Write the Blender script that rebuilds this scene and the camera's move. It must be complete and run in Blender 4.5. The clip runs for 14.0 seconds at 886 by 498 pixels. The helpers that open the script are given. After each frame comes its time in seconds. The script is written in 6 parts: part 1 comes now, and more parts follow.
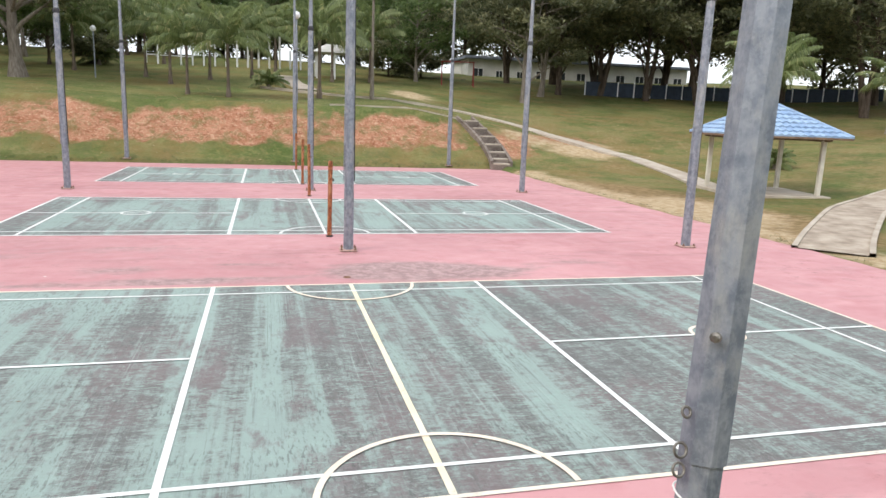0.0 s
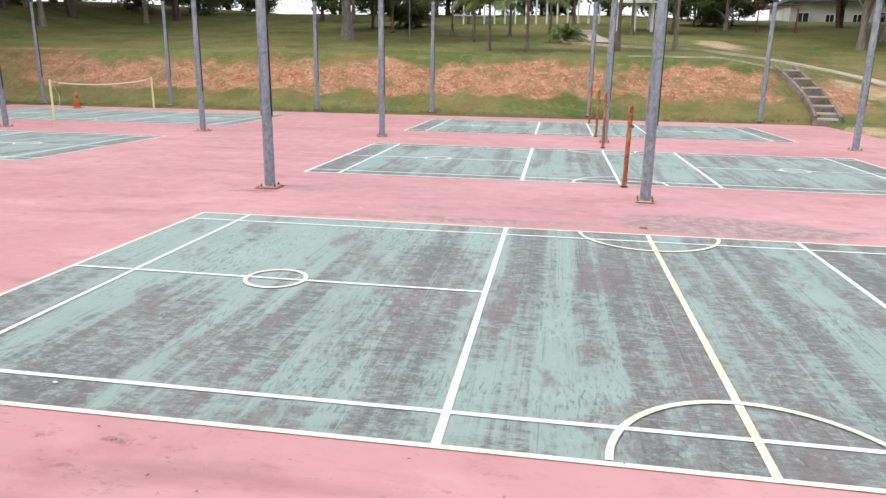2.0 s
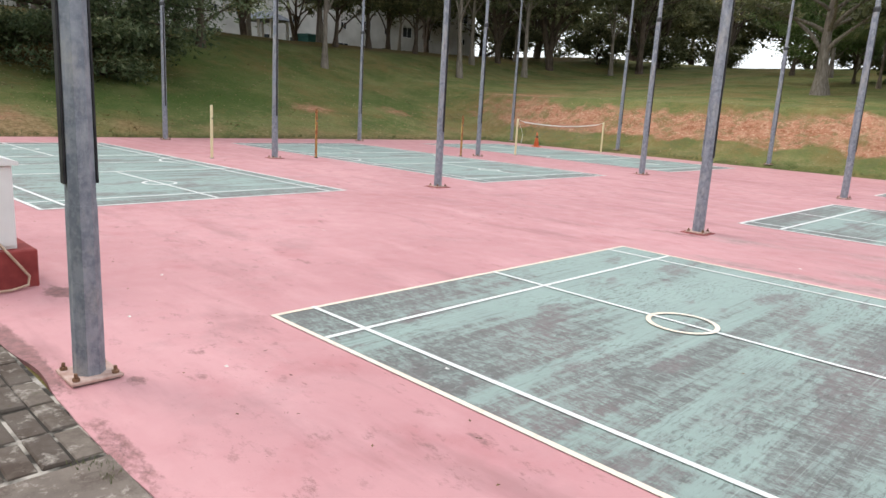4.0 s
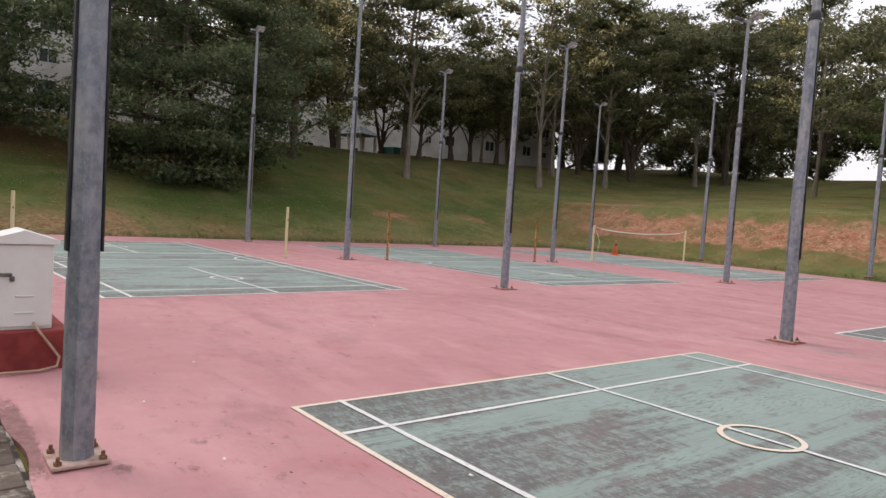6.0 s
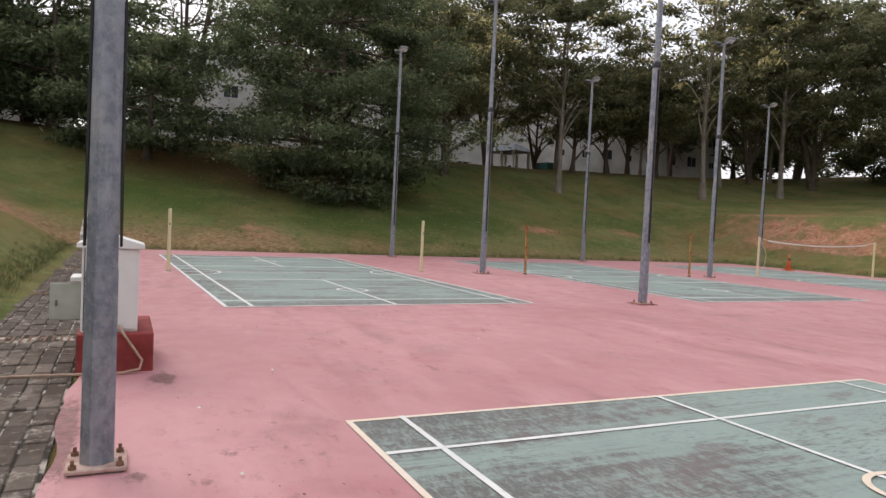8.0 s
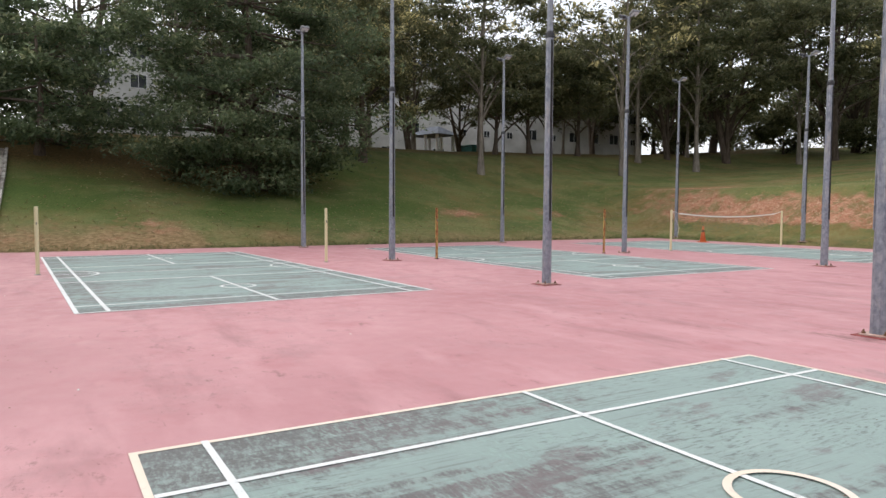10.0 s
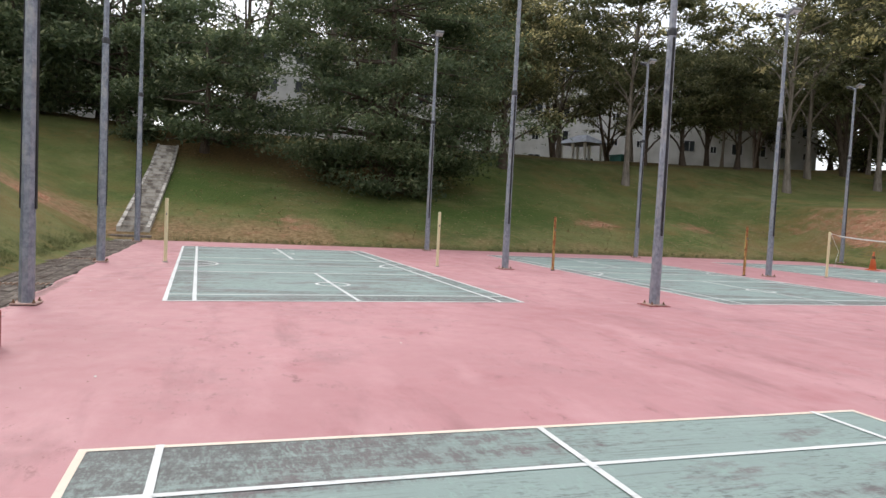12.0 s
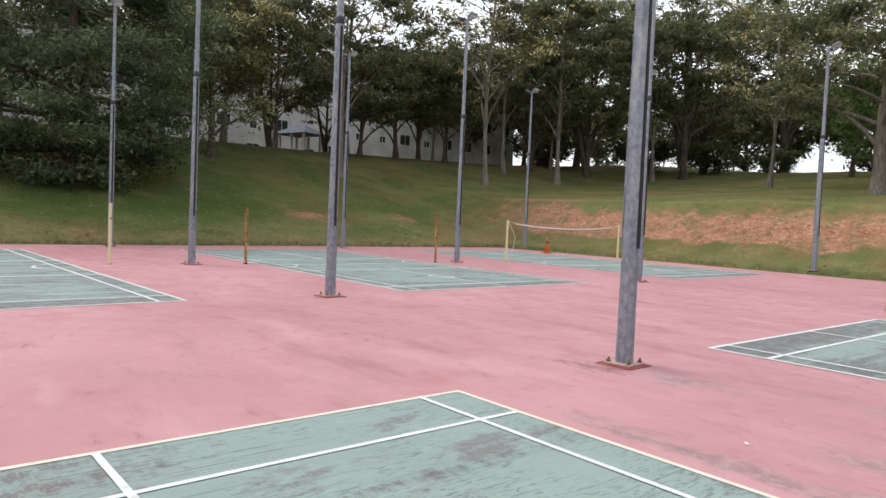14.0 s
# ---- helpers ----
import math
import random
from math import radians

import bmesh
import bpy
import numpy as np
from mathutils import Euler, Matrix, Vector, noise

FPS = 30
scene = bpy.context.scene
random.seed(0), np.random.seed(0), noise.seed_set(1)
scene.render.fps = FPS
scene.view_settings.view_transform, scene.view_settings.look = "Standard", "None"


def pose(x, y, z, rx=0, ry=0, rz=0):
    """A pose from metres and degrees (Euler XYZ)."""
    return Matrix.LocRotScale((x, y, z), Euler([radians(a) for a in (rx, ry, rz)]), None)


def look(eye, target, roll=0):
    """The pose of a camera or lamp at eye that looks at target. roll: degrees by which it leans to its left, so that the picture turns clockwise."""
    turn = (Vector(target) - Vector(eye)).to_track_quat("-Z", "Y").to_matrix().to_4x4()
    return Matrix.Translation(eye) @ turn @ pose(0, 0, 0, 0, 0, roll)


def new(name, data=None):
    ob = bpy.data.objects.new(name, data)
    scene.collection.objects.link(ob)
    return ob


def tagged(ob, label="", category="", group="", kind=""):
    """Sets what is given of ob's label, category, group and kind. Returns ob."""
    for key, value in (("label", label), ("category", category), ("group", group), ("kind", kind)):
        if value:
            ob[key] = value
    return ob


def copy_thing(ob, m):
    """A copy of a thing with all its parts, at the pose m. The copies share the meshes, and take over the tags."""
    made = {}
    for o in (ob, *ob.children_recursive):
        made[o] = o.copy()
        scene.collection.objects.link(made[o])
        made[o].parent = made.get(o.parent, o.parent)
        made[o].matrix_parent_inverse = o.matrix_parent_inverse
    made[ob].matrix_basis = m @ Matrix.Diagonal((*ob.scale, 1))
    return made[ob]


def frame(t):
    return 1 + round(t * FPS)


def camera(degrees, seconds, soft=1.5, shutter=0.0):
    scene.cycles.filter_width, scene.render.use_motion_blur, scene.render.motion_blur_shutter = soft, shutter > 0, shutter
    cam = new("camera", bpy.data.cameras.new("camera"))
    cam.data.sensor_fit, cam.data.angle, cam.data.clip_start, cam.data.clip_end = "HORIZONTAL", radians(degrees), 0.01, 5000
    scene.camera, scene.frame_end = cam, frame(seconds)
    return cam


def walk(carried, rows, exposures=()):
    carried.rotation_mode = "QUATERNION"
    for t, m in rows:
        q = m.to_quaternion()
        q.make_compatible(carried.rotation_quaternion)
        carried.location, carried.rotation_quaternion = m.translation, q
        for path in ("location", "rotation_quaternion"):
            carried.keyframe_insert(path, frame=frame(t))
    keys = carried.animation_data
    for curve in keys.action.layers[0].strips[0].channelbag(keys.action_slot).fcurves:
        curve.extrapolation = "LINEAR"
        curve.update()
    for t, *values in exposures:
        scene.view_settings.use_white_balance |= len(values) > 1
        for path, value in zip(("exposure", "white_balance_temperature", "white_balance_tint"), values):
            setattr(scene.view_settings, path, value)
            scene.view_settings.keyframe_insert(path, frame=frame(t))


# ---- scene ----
cam = camera(65.6, 14.0)
PATH = [
    (0, (5.465, -4.111, 2.568), (5.963, -2.212, 2.188), 2.2),
    (0.5, (5.452, -4.036, 2.517), (5.85, -2.111, 2.149), 1.6),
    (1, (5.387, -3.913, 2.402), (5.758, -2.013, 1.902), 1.1),
    (1.5, (5.319, -3.786, 2.359), (5.353, -1.859, 1.826), 1.6),
    (2, (5.335, -3.674, 2.245), (5.033, -1.764, 1.733), 0.9),
    (2.5, (5.29, -3.565, 2.208), (4.698, -1.723, 1.701), 1.6),
    (3, (5.185, -3.442, 2.079), (4.356, -1.72, 1.488), 1.0),
    (3.5, (5.135, -3.31, 2.024), (4.0, -1.754, 1.485), 2.4),
    (3.7, (5.219, -3.263, 1.989), (3.956, -1.791, 1.499), 3.2),
    (5.8, (5.173, -2.638, 1.737), (3.635, -1.369, 1.582), 4.7),
    (6, (5.145, -2.577, 1.699), (3.581, -1.335, 1.593), 3.7),
    (6.5, (5.028, -2.389, 1.601), (3.383, -1.255, 1.502), 2.2),
    (7, (5.005, -2.116, 1.591), (3.247, -1.163, 1.599), 3.3),
    (7.2, (5.035, -2.015, 1.586), (3.268, -1.078, 1.576), 3.6),
    (9.3, (4.771, -0.825, 1.54), (2.918, -0.085, 1.401), 0.1),
    (9.5, (4.712, -0.719, 1.544), (2.912, 0.147, 1.429), 0.9),
    (10, (4.65, -0.439, 1.546), (2.927, 0.57, 1.431), 0.3),
    (10.5, (4.68, -0.161, 1.552), (2.942, 0.822, 1.436), 2.1),
    (11, (4.622, 0.086, 1.559), (2.8, 0.904, 1.459), 3.0),
    (11.5, (4.541, 0.395, 1.57), (2.674, 1.107, 1.492), 1.0),
    (12, (4.555, 0.784, 1.549), (2.654, 1.397, 1.444), 2.9),
    (12.5, (4.515, 1.091, 1.554), (2.74, 1.998, 1.385), 2.0),
    (13, (4.508, 1.377, 1.583), (2.84, 2.476, 1.502), 1.9),
    (13.5, (4.582, 1.68, 1.586), (2.933, 2.81, 1.524), 3.2),
    (14, (4.638, 1.959, 1.577), (3.107, 3.242, 1.484), 2.5),
]
walk(cam, [(t, look(eye, target, roll)) for t, eye, target, roll in PATH], exposures=[(0.0, 0.46, 6420, 8.5), (1.5, 0.49, 6420, 8.5), (3.7, 0.46, 6420, 8), (5.8, -0.06, 6800, 16), (7.2, -0.18, 6800, 16), (9.3, 0.18, 6500, 11), (11.0, 0.2, 6450, 11), (14.0, 0.2, 6450, 10.5)])

# ---- light ----
world = bpy.data.worlds.new("overcast_sky")
scene.world = world
world.use_nodes = True
wn, wl = world.node_tree.nodes, world.node_tree.links
wn.clear()
sky = wn.new("ShaderNodeTexSky")
sky.sky_type, sky.sun_disc = "NISHITA", False
sky.sun_elevation, sky.sun_rotation = radians(47), radians(245)
sky.dust_density, sky.air_density = 4.0, 1.0
sky_bg = wn.new("ShaderNodeBackground")
sky_bg.inputs["Strength"].default_value = 0.05
wl.new(sky.outputs[0], sky_bg.inputs[0])
cloud = wn.new("ShaderNodeTexNoise")
cloud.inputs["Scale"].default_value, cloud.inputs["Detail"].default_value = 2.2, 5
cloud_ramp = wn.new("ShaderNodeValToRGB")
cloud_ramp.color_ramp.elements[0].position, cloud_ramp.color_ramp.elements[1].position = 0.35, 0.7
cloud_ramp.color_ramp.elements[0].color = (0.86, 0.89, 0.95, 1)
cloud_ramp.color_ramp.elements[1].color = (1.0, 1.0, 1.0, 1)
wl.new(cloud.outputs[0], cloud_ramp.inputs[0])
cloud_bg = wn.new("ShaderNodeBackground")
cloud_bg.inputs["Strength"].default_value = 1.0
wl.new(cloud_ramp.outputs[0], cloud_bg.inputs[0])
both = wn.new("ShaderNodeAddShader")
wl.new(sky_bg.outputs[0], both.inputs[0])
wl.new(cloud_bg.outputs[0], both.inputs[1])
wl.new(both.outputs[0], wn.new("ShaderNodeOutputWorld").inputs[0])
sun = new("sun", bpy.data.lights.new("sun", "SUN"))
sun.data.energy, sun.data.angle, sun.data.color = 1.1, radians(22), (1.0, 0.975, 0.95)
sun.matrix_world = look((-34, -16, 40), (0, 0, 0))


# ---- materials ----
def rgb(c):
    return (*c, 1.0)


class Mat:
    """A small builder round one node material."""

    def __init__(self, name, rough=0.8, metal=0.0, spec=0.3):
        self.m = bpy.data.materials.new(name)
        self.m.use_nodes = True
        self.n, self.l = self.m.node_tree.nodes, self.m.node_tree.links
        self.b = self.n["Principled BSDF"]
        self.b.inputs["Roughness"].default_value = rough
        self.b.inputs["Metallic"].default_value = metal
        self.b.inputs["Specular IOR Level"].default_value = spec
        self.coord = self.n.new("ShaderNodeTexCoord").outputs["Object"]

    def mapped(self, scale=(1, 1, 1), turn=0.0, world=False):
        node = self.n.new("ShaderNodeMapping")
        node.inputs["Scale"].default_value = scale
        node.inputs["Rotation"].default_value = (0, 0, radians(turn))
        src = self.n.new("ShaderNodeNewGeometry").outputs["Position"] if world else self.coord
        self.l.new(src, node.inputs["Vector"])
        return node.outputs[0]

    def noise(self, scale, detail=4, rough=0.55, vec=None, lo=0.0, hi=1.0):
        node = self.n.new("ShaderNodeTexNoise")
        node.inputs["Scale"].default_value, node.inputs["Detail"].default_value = scale, detail
        node.inputs["Roughness"].default_value = rough
        self.l.new(vec if vec is not None else self.coord, node.inputs["Vector"])
        return node.outputs["Fac"] if (lo, hi) == (0.0, 1.0) else self.ramp(node.outputs["Fac"], lo, hi)

    def ramp(self, fac, lo, hi):
        node = self.n.new("ShaderNodeMapRange")
        node.inputs["From Min"].default_value, node.inputs["From Max"].default_value = lo, hi
        self.l.new(fac, node.inputs["Value"])
        return node.outputs[0]

    def math(self, op, a, b):
        node = self.n.new("ShaderNodeMath")
        node.operation, node.use_clamp = op, True
        for i, v in enumerate((a, b)):
            if isinstance(v, (int, float)):
                node.inputs[i].default_value = v
            else:
                self.l.new(v, node.inputs[i])
        return node.outputs[0]

    def mix(self, fac, a, b):
        node = self.n.new("ShaderNodeMix")
        node.data_type = "RGBA"
        for i, v in ((0, fac), (6, a), (7, b)):
            if isinstance(v, (int, float)):
                node.inputs[i].default_value = v
            elif isinstance(v, tuple):
                node.inputs[i].default_value = rgb(v)
            else:
                self.l.new(v, node.inputs[i])
        return node.outputs[2]

    def attr(self, name):
        node = self.n.new("ShaderNodeAttribute")
        node.attribute_name = name
        return node.outputs["Fac"]

    def island(self):
        return self.n.new("ShaderNodeNewGeometry").outputs["Random Per Island"]

    def object_random(self):
        return self.n.new("ShaderNodeObjectInfo").outputs["Random"]

    def color(self, c):
        if isinstance(c, tuple):
            self.b.inputs["Base Color"].default_value = rgb(c)
        else:
            self.l.new(c, self.b.inputs["Base Color"])
        return self

    def rough(self, v):
        self.l.new(v, self.b.inputs["Roughness"])
        return self

    def bump(self, fac, strength=0.3, dist=0.01):
        node = self.n.new("ShaderNodeBump")
        node.inputs["Strength"].default_value, node.inputs["Distance"].default_value = strength, dist
        self.l.new(fac, node.inputs["Height"])
        self.l.new(node.outputs[0], self.b.inputs["Normal"])
        return self


def simple(name, a, b, scale=6.0, rough=0.7, metal=0.0, spec=0.3, bump=0.15, lo=0.35, hi=0.65):
    m = Mat(name, rough, metal, spec)
    f = m.noise(scale, 5, lo=lo, hi=hi)
    m.color(m.mix(f, a, b))
    if bump:
        m.bump(m.noise(scale * 6, 4), bump, 0.004)
    return m.m


def pink_slab():
    m = Mat("worn_pink_acrylic", 0.72, 0, 0.35)
    broad = m.noise(0.22, 5, lo=0.35, hi=0.68)
    c = m.mix(broad, (0.432, 0.204, 0.214), (0.530, 0.272, 0.283))
    mid = m.noise(1.1, 6, 0.62, lo=0.52, hi=0.72)
    c = m.mix(m.math("MULTIPLY", mid, 0.65), c, (0.40, 0.155, 0.165))
    drag = m.noise(1.0, 5, 0.6, m.mapped((0.35, 1.6, 1), 24), 0.56, 0.70)
    c = m.mix(m.math("MULTIPLY", drag, 0.65), c, (0.31, 0.145, 0.15))
    scuff = m.math("MULTIPLY", m.noise(1.0, 7, 0.78, m.mapped((3.2, 5.5, 1), 30), 0.56, 0.66), m.noise(0.55, 4, lo=0.44, hi=0.60))
    pale = m.noise(1.0, 5, 0.6, m.mapped((0.5, 1.5, 1), 52), 0.52, 0.68)
    c = m.mix(m.math("MULTIPLY", pale, 0.4), c, (0.60, 0.335, 0.345))
    smudge = m.math("MULTIPLY", m.noise(0.9, 7, 0.68, lo=0.52, hi=0.66), m.noise(0.3, 3, lo=0.42, hi=0.6))
    c = m.mix(m.math("MULTIPLY", smudge, 0.5), c, (0.33, 0.18, 0.185))
    c = m.mix(m.math("MULTIPLY", scuff, 0.9), c, (0.24, 0.115, 0.115))
    bare = m.ramp(m.math("ADD", m.math("MULTIPLY", m.attr("bare"), 0.8), m.math("MULTIPLY", m.noise(2.4, 9, 0.74, m.mapped((0.6, 1.7, 1), 8)), 0.9)), 0.74, 0.98)
    c = m.mix(m.math("MULTIPLY", bare, 0.85), c, m.mix(m.noise(6, 7, 0.75, lo=0.45, hi=0.58), (0.22, 0.150, 0.145), (0.41, 0.285, 0.275)))
    blotch = m.ramp(m.math("ADD", m.math("MULTIPLY", m.attr("blotch"), 0.75), m.math("MULTIPLY", m.noise(6.5, 9, 0.82, m.mapped((0.8, 1.3, 1), 25)), 0.9)), 0.82, 0.95)
    c = m.mix(m.math("MULTIPLY", blotch, 0.85), c, m.mix(m.noise(14, 6, 0.7, lo=0.4, hi=0.6), (0.13, 0.062, 0.058), (0.25, 0.115, 0.112)))
    nick = m.math("MULTIPLY", m.noise(1.0, 5, 0.6, m.mapped((7, 30, 1), 40), 0.64, 0.70), m.noise(0.9, 4, lo=0.50, hi=0.60))
    c = m.mix(m.math("MULTIPLY", nick, 0.7), c, (0.22, 0.10, 0.10))
    c = m.mix(m.math("MULTIPLY", m.noise(60, 2, lo=0.70, hi=0.8), 0.5), c, (0.2, 0.10, 0.10))
    pock = m.math("MULTIPLY", m.noise(9, 4, 0.7, m.mapped((1, 1.6, 1), 20), 0.66, 0.70), m.noise(0.8, 3, lo=0.46, hi=0.56))
    c = m.mix(m.math("MULTIPLY", pock, 0.75), c, (0.19, 0.095, 0.09))
    m.color(c)
    m.bump(m.noise(45, 5, 0.7), 0.35, 0.004)
    m.rough(m.ramp(m.noise(3, 4), -0.6, 1.3))
    return m.m


def green_court():
    m = Mat("worn_green_court_paint", 0.7, 0, 0.35)
    lane = m.noise(1.0, 5, 0.55, m.mapped((1.5, 0.09, 1), 2), 0.42, 0.62)
    band = m.noise(1.0, 6, 0.62, m.mapped((5.2, 0.16, 1), 3), 0.42, 0.58)
    broad = m.noise(0.30, 4, lo=0.36, hi=0.64)
    fleck = m.noise(5.0, 9, 0.78, m.mapped((0.9, 1.7, 1), 9), 0.41, 0.58)
    grain = m.noise(17, 7, 0.80, m.mapped((0.8, 1.9, 1), -7), 0.41, 0.59)
    scrape = m.noise(1.0, 6, 0.6, m.mapped((26, 0.9, 1), 4), 0.57, 0.68)
    bald = m.math("MULTIPLY", m.attr("worn"), 0.27)
    cover = m.math("ADD", m.math("ADD", m.math("MULTIPLY", lane, 0.44), m.math("MULTIPLY", band, 0.26)), m.math("MULTIPLY", broad, 0.22))
    # Remaining paint adds cover; on far courts it also carries a painted grazing sheen.
    cover = m.math("ADD", m.math("SUBTRACT", cover, bald), m.math("MULTIPLY", m.attr("kept_sheen"), 0.20))
    drag = m.math("FRACT", m.math("MULTIPLY", m.noise(1.0, 2, 0.5, m.mapped((0.75, 0.055, 1), 5)), 11.0), 0.0)
    pull = m.math("FRACT", m.math("MULTIPLY", m.noise(1.0, 1, 0.5, m.mapped((1.7, 0.10, 1), 1)), 7.0), 0.0)
    cover = m.math("ADD", cover, m.math("ADD", m.math("MULTIPLY", m.math("SUBTRACT", drag, 0.50), 0.34), m.math("MULTIPLY", m.math("SUBTRACT", pull, 0.52), 0.16)))
    stroke = m.noise(1.0, 4, 0.65, m.mapped((34, 8, 1), 32), 0.54, 0.60)
    swirl = m.noise(1.0, 4, 0.65, m.mapped((9, 32, 1), 14), 0.54, 0.60)
    thin = m.ramp(m.math("ADD", m.math("MULTIPLY", cover, 0.5), m.math("ADD", m.math("MULTIPLY", fleck, 0.25), m.math("MULTIPLY", grain, 0.20))), 0.24, 0.50)
    full = m.ramp(m.math("SUBTRACT", m.math("ADD", cover, m.math("MULTIPLY", fleck, 0.16)), m.math("MULTIPLY", grain, 0.16)), 0.36, 0.52)
    base = m.mix(m.noise(0.5, 5, lo=0.46, hi=0.58), (0.134, 0.131, 0.127), (0.178, 0.142, 0.143))
    base = m.mix(m.math("MULTIPLY", grain, 0.5), base, (0.092, 0.092, 0.089))
    c = m.mix(thin, base, m.mix(grain, (0.182, 0.214, 0.200), (0.252, 0.304, 0.281)))
    c = m.mix(m.math("MULTIPLY", full, 0.9), c, m.mix(m.noise(0.8, 4, lo=0.3, hi=0.7), (0.236, 0.304, 0.280), (0.278, 0.356, 0.328)))
    peel = m.math("MULTIPLY", m.noise(1.0, 9, 0.70, m.mapped((1.5, 0.55, 1), 8), 0.545, 0.60), m.ramp(grain, -0.6, 0.7))
    c = m.mix(m.math("MULTIPLY", peel, 0.8), c, m.mix(grain, (0.135, 0.104, 0.106), (0.175, 0.140, 0.142)))
    c = m.mix(m.math("MULTIPLY", scrape, 0.5), c, (0.110, 0.110, 0.106))
    c = m.mix(m.math("MULTIPLY", m.noise(7, 8, 0.78, m.mapped((1.8, 1, 1), 50), 0.57, 0.66), 0.55), c, (0.32, 0.41, 0.37))
    c = m.mix(m.math("MULTIPLY", m.math("MULTIPLY", stroke, m.noise(0.9, 4, lo=0.42, hi=0.58)), 0.6), c, (0.085, 0.088, 0.084))
    c = m.mix(m.math("MULTIPLY", m.math("MULTIPLY", swirl, m.noise(1.1, 4, lo=0.46, hi=0.60)), 0.6), c, (0.27, 0.375, 0.33))
    comb = m.math("MULTIPLY", m.noise(1.0, 3, 0.6, m.mapped((70, 0.35, 1), 3), 0.58, 0.66), m.noise(1.0, 3, 0.5, m.mapped((1.6, 0.22, 1), 3), 0.50, 0.60))
    c = m.mix(m.math("MULTIPLY", comb, 0.55), c, (0.075, 0.078, 0.076))
    comb = m.math("MULTIPLY", m.noise(1.0, 3, 0.6, m.mapped((48, 0.3, 1), 6), 0.60, 0.68), m.noise(1.0, 3, 0.5, m.mapped((1.3, 0.3, 1), 6), 0.50, 0.60))
    c = m.mix(m.math("MULTIPLY", comb, 0.55), c, (0.36, 0.43, 0.40))
    m.color(c)
    m.bump(m.math("ADD", m.math("MULTIPLY", m.noise(38, 5, 0.7), 0.5), m.math("ADD", m.math("MULTIPLY", full, 0.3), m.math("MULTIPLY", fleck, 0.3))), 0.6, 0.006)
    return m.m


def line_paint(name, a, b):
    m = Mat(name, 0.65, 0, 0.35)
    worn = m.math("MULTIPLY", m.noise(9, 8, 0.78, lo=0.55, hi=0.68), 0.65)
    m.color(m.mix(worn, m.mix(m.noise(1.3, 4, lo=0.35, hi=0.65), a, b), (0.30, 0.30, 0.28)))
    m.bump(m.noise(50, 4), 0.2, 0.002)
    return m.m


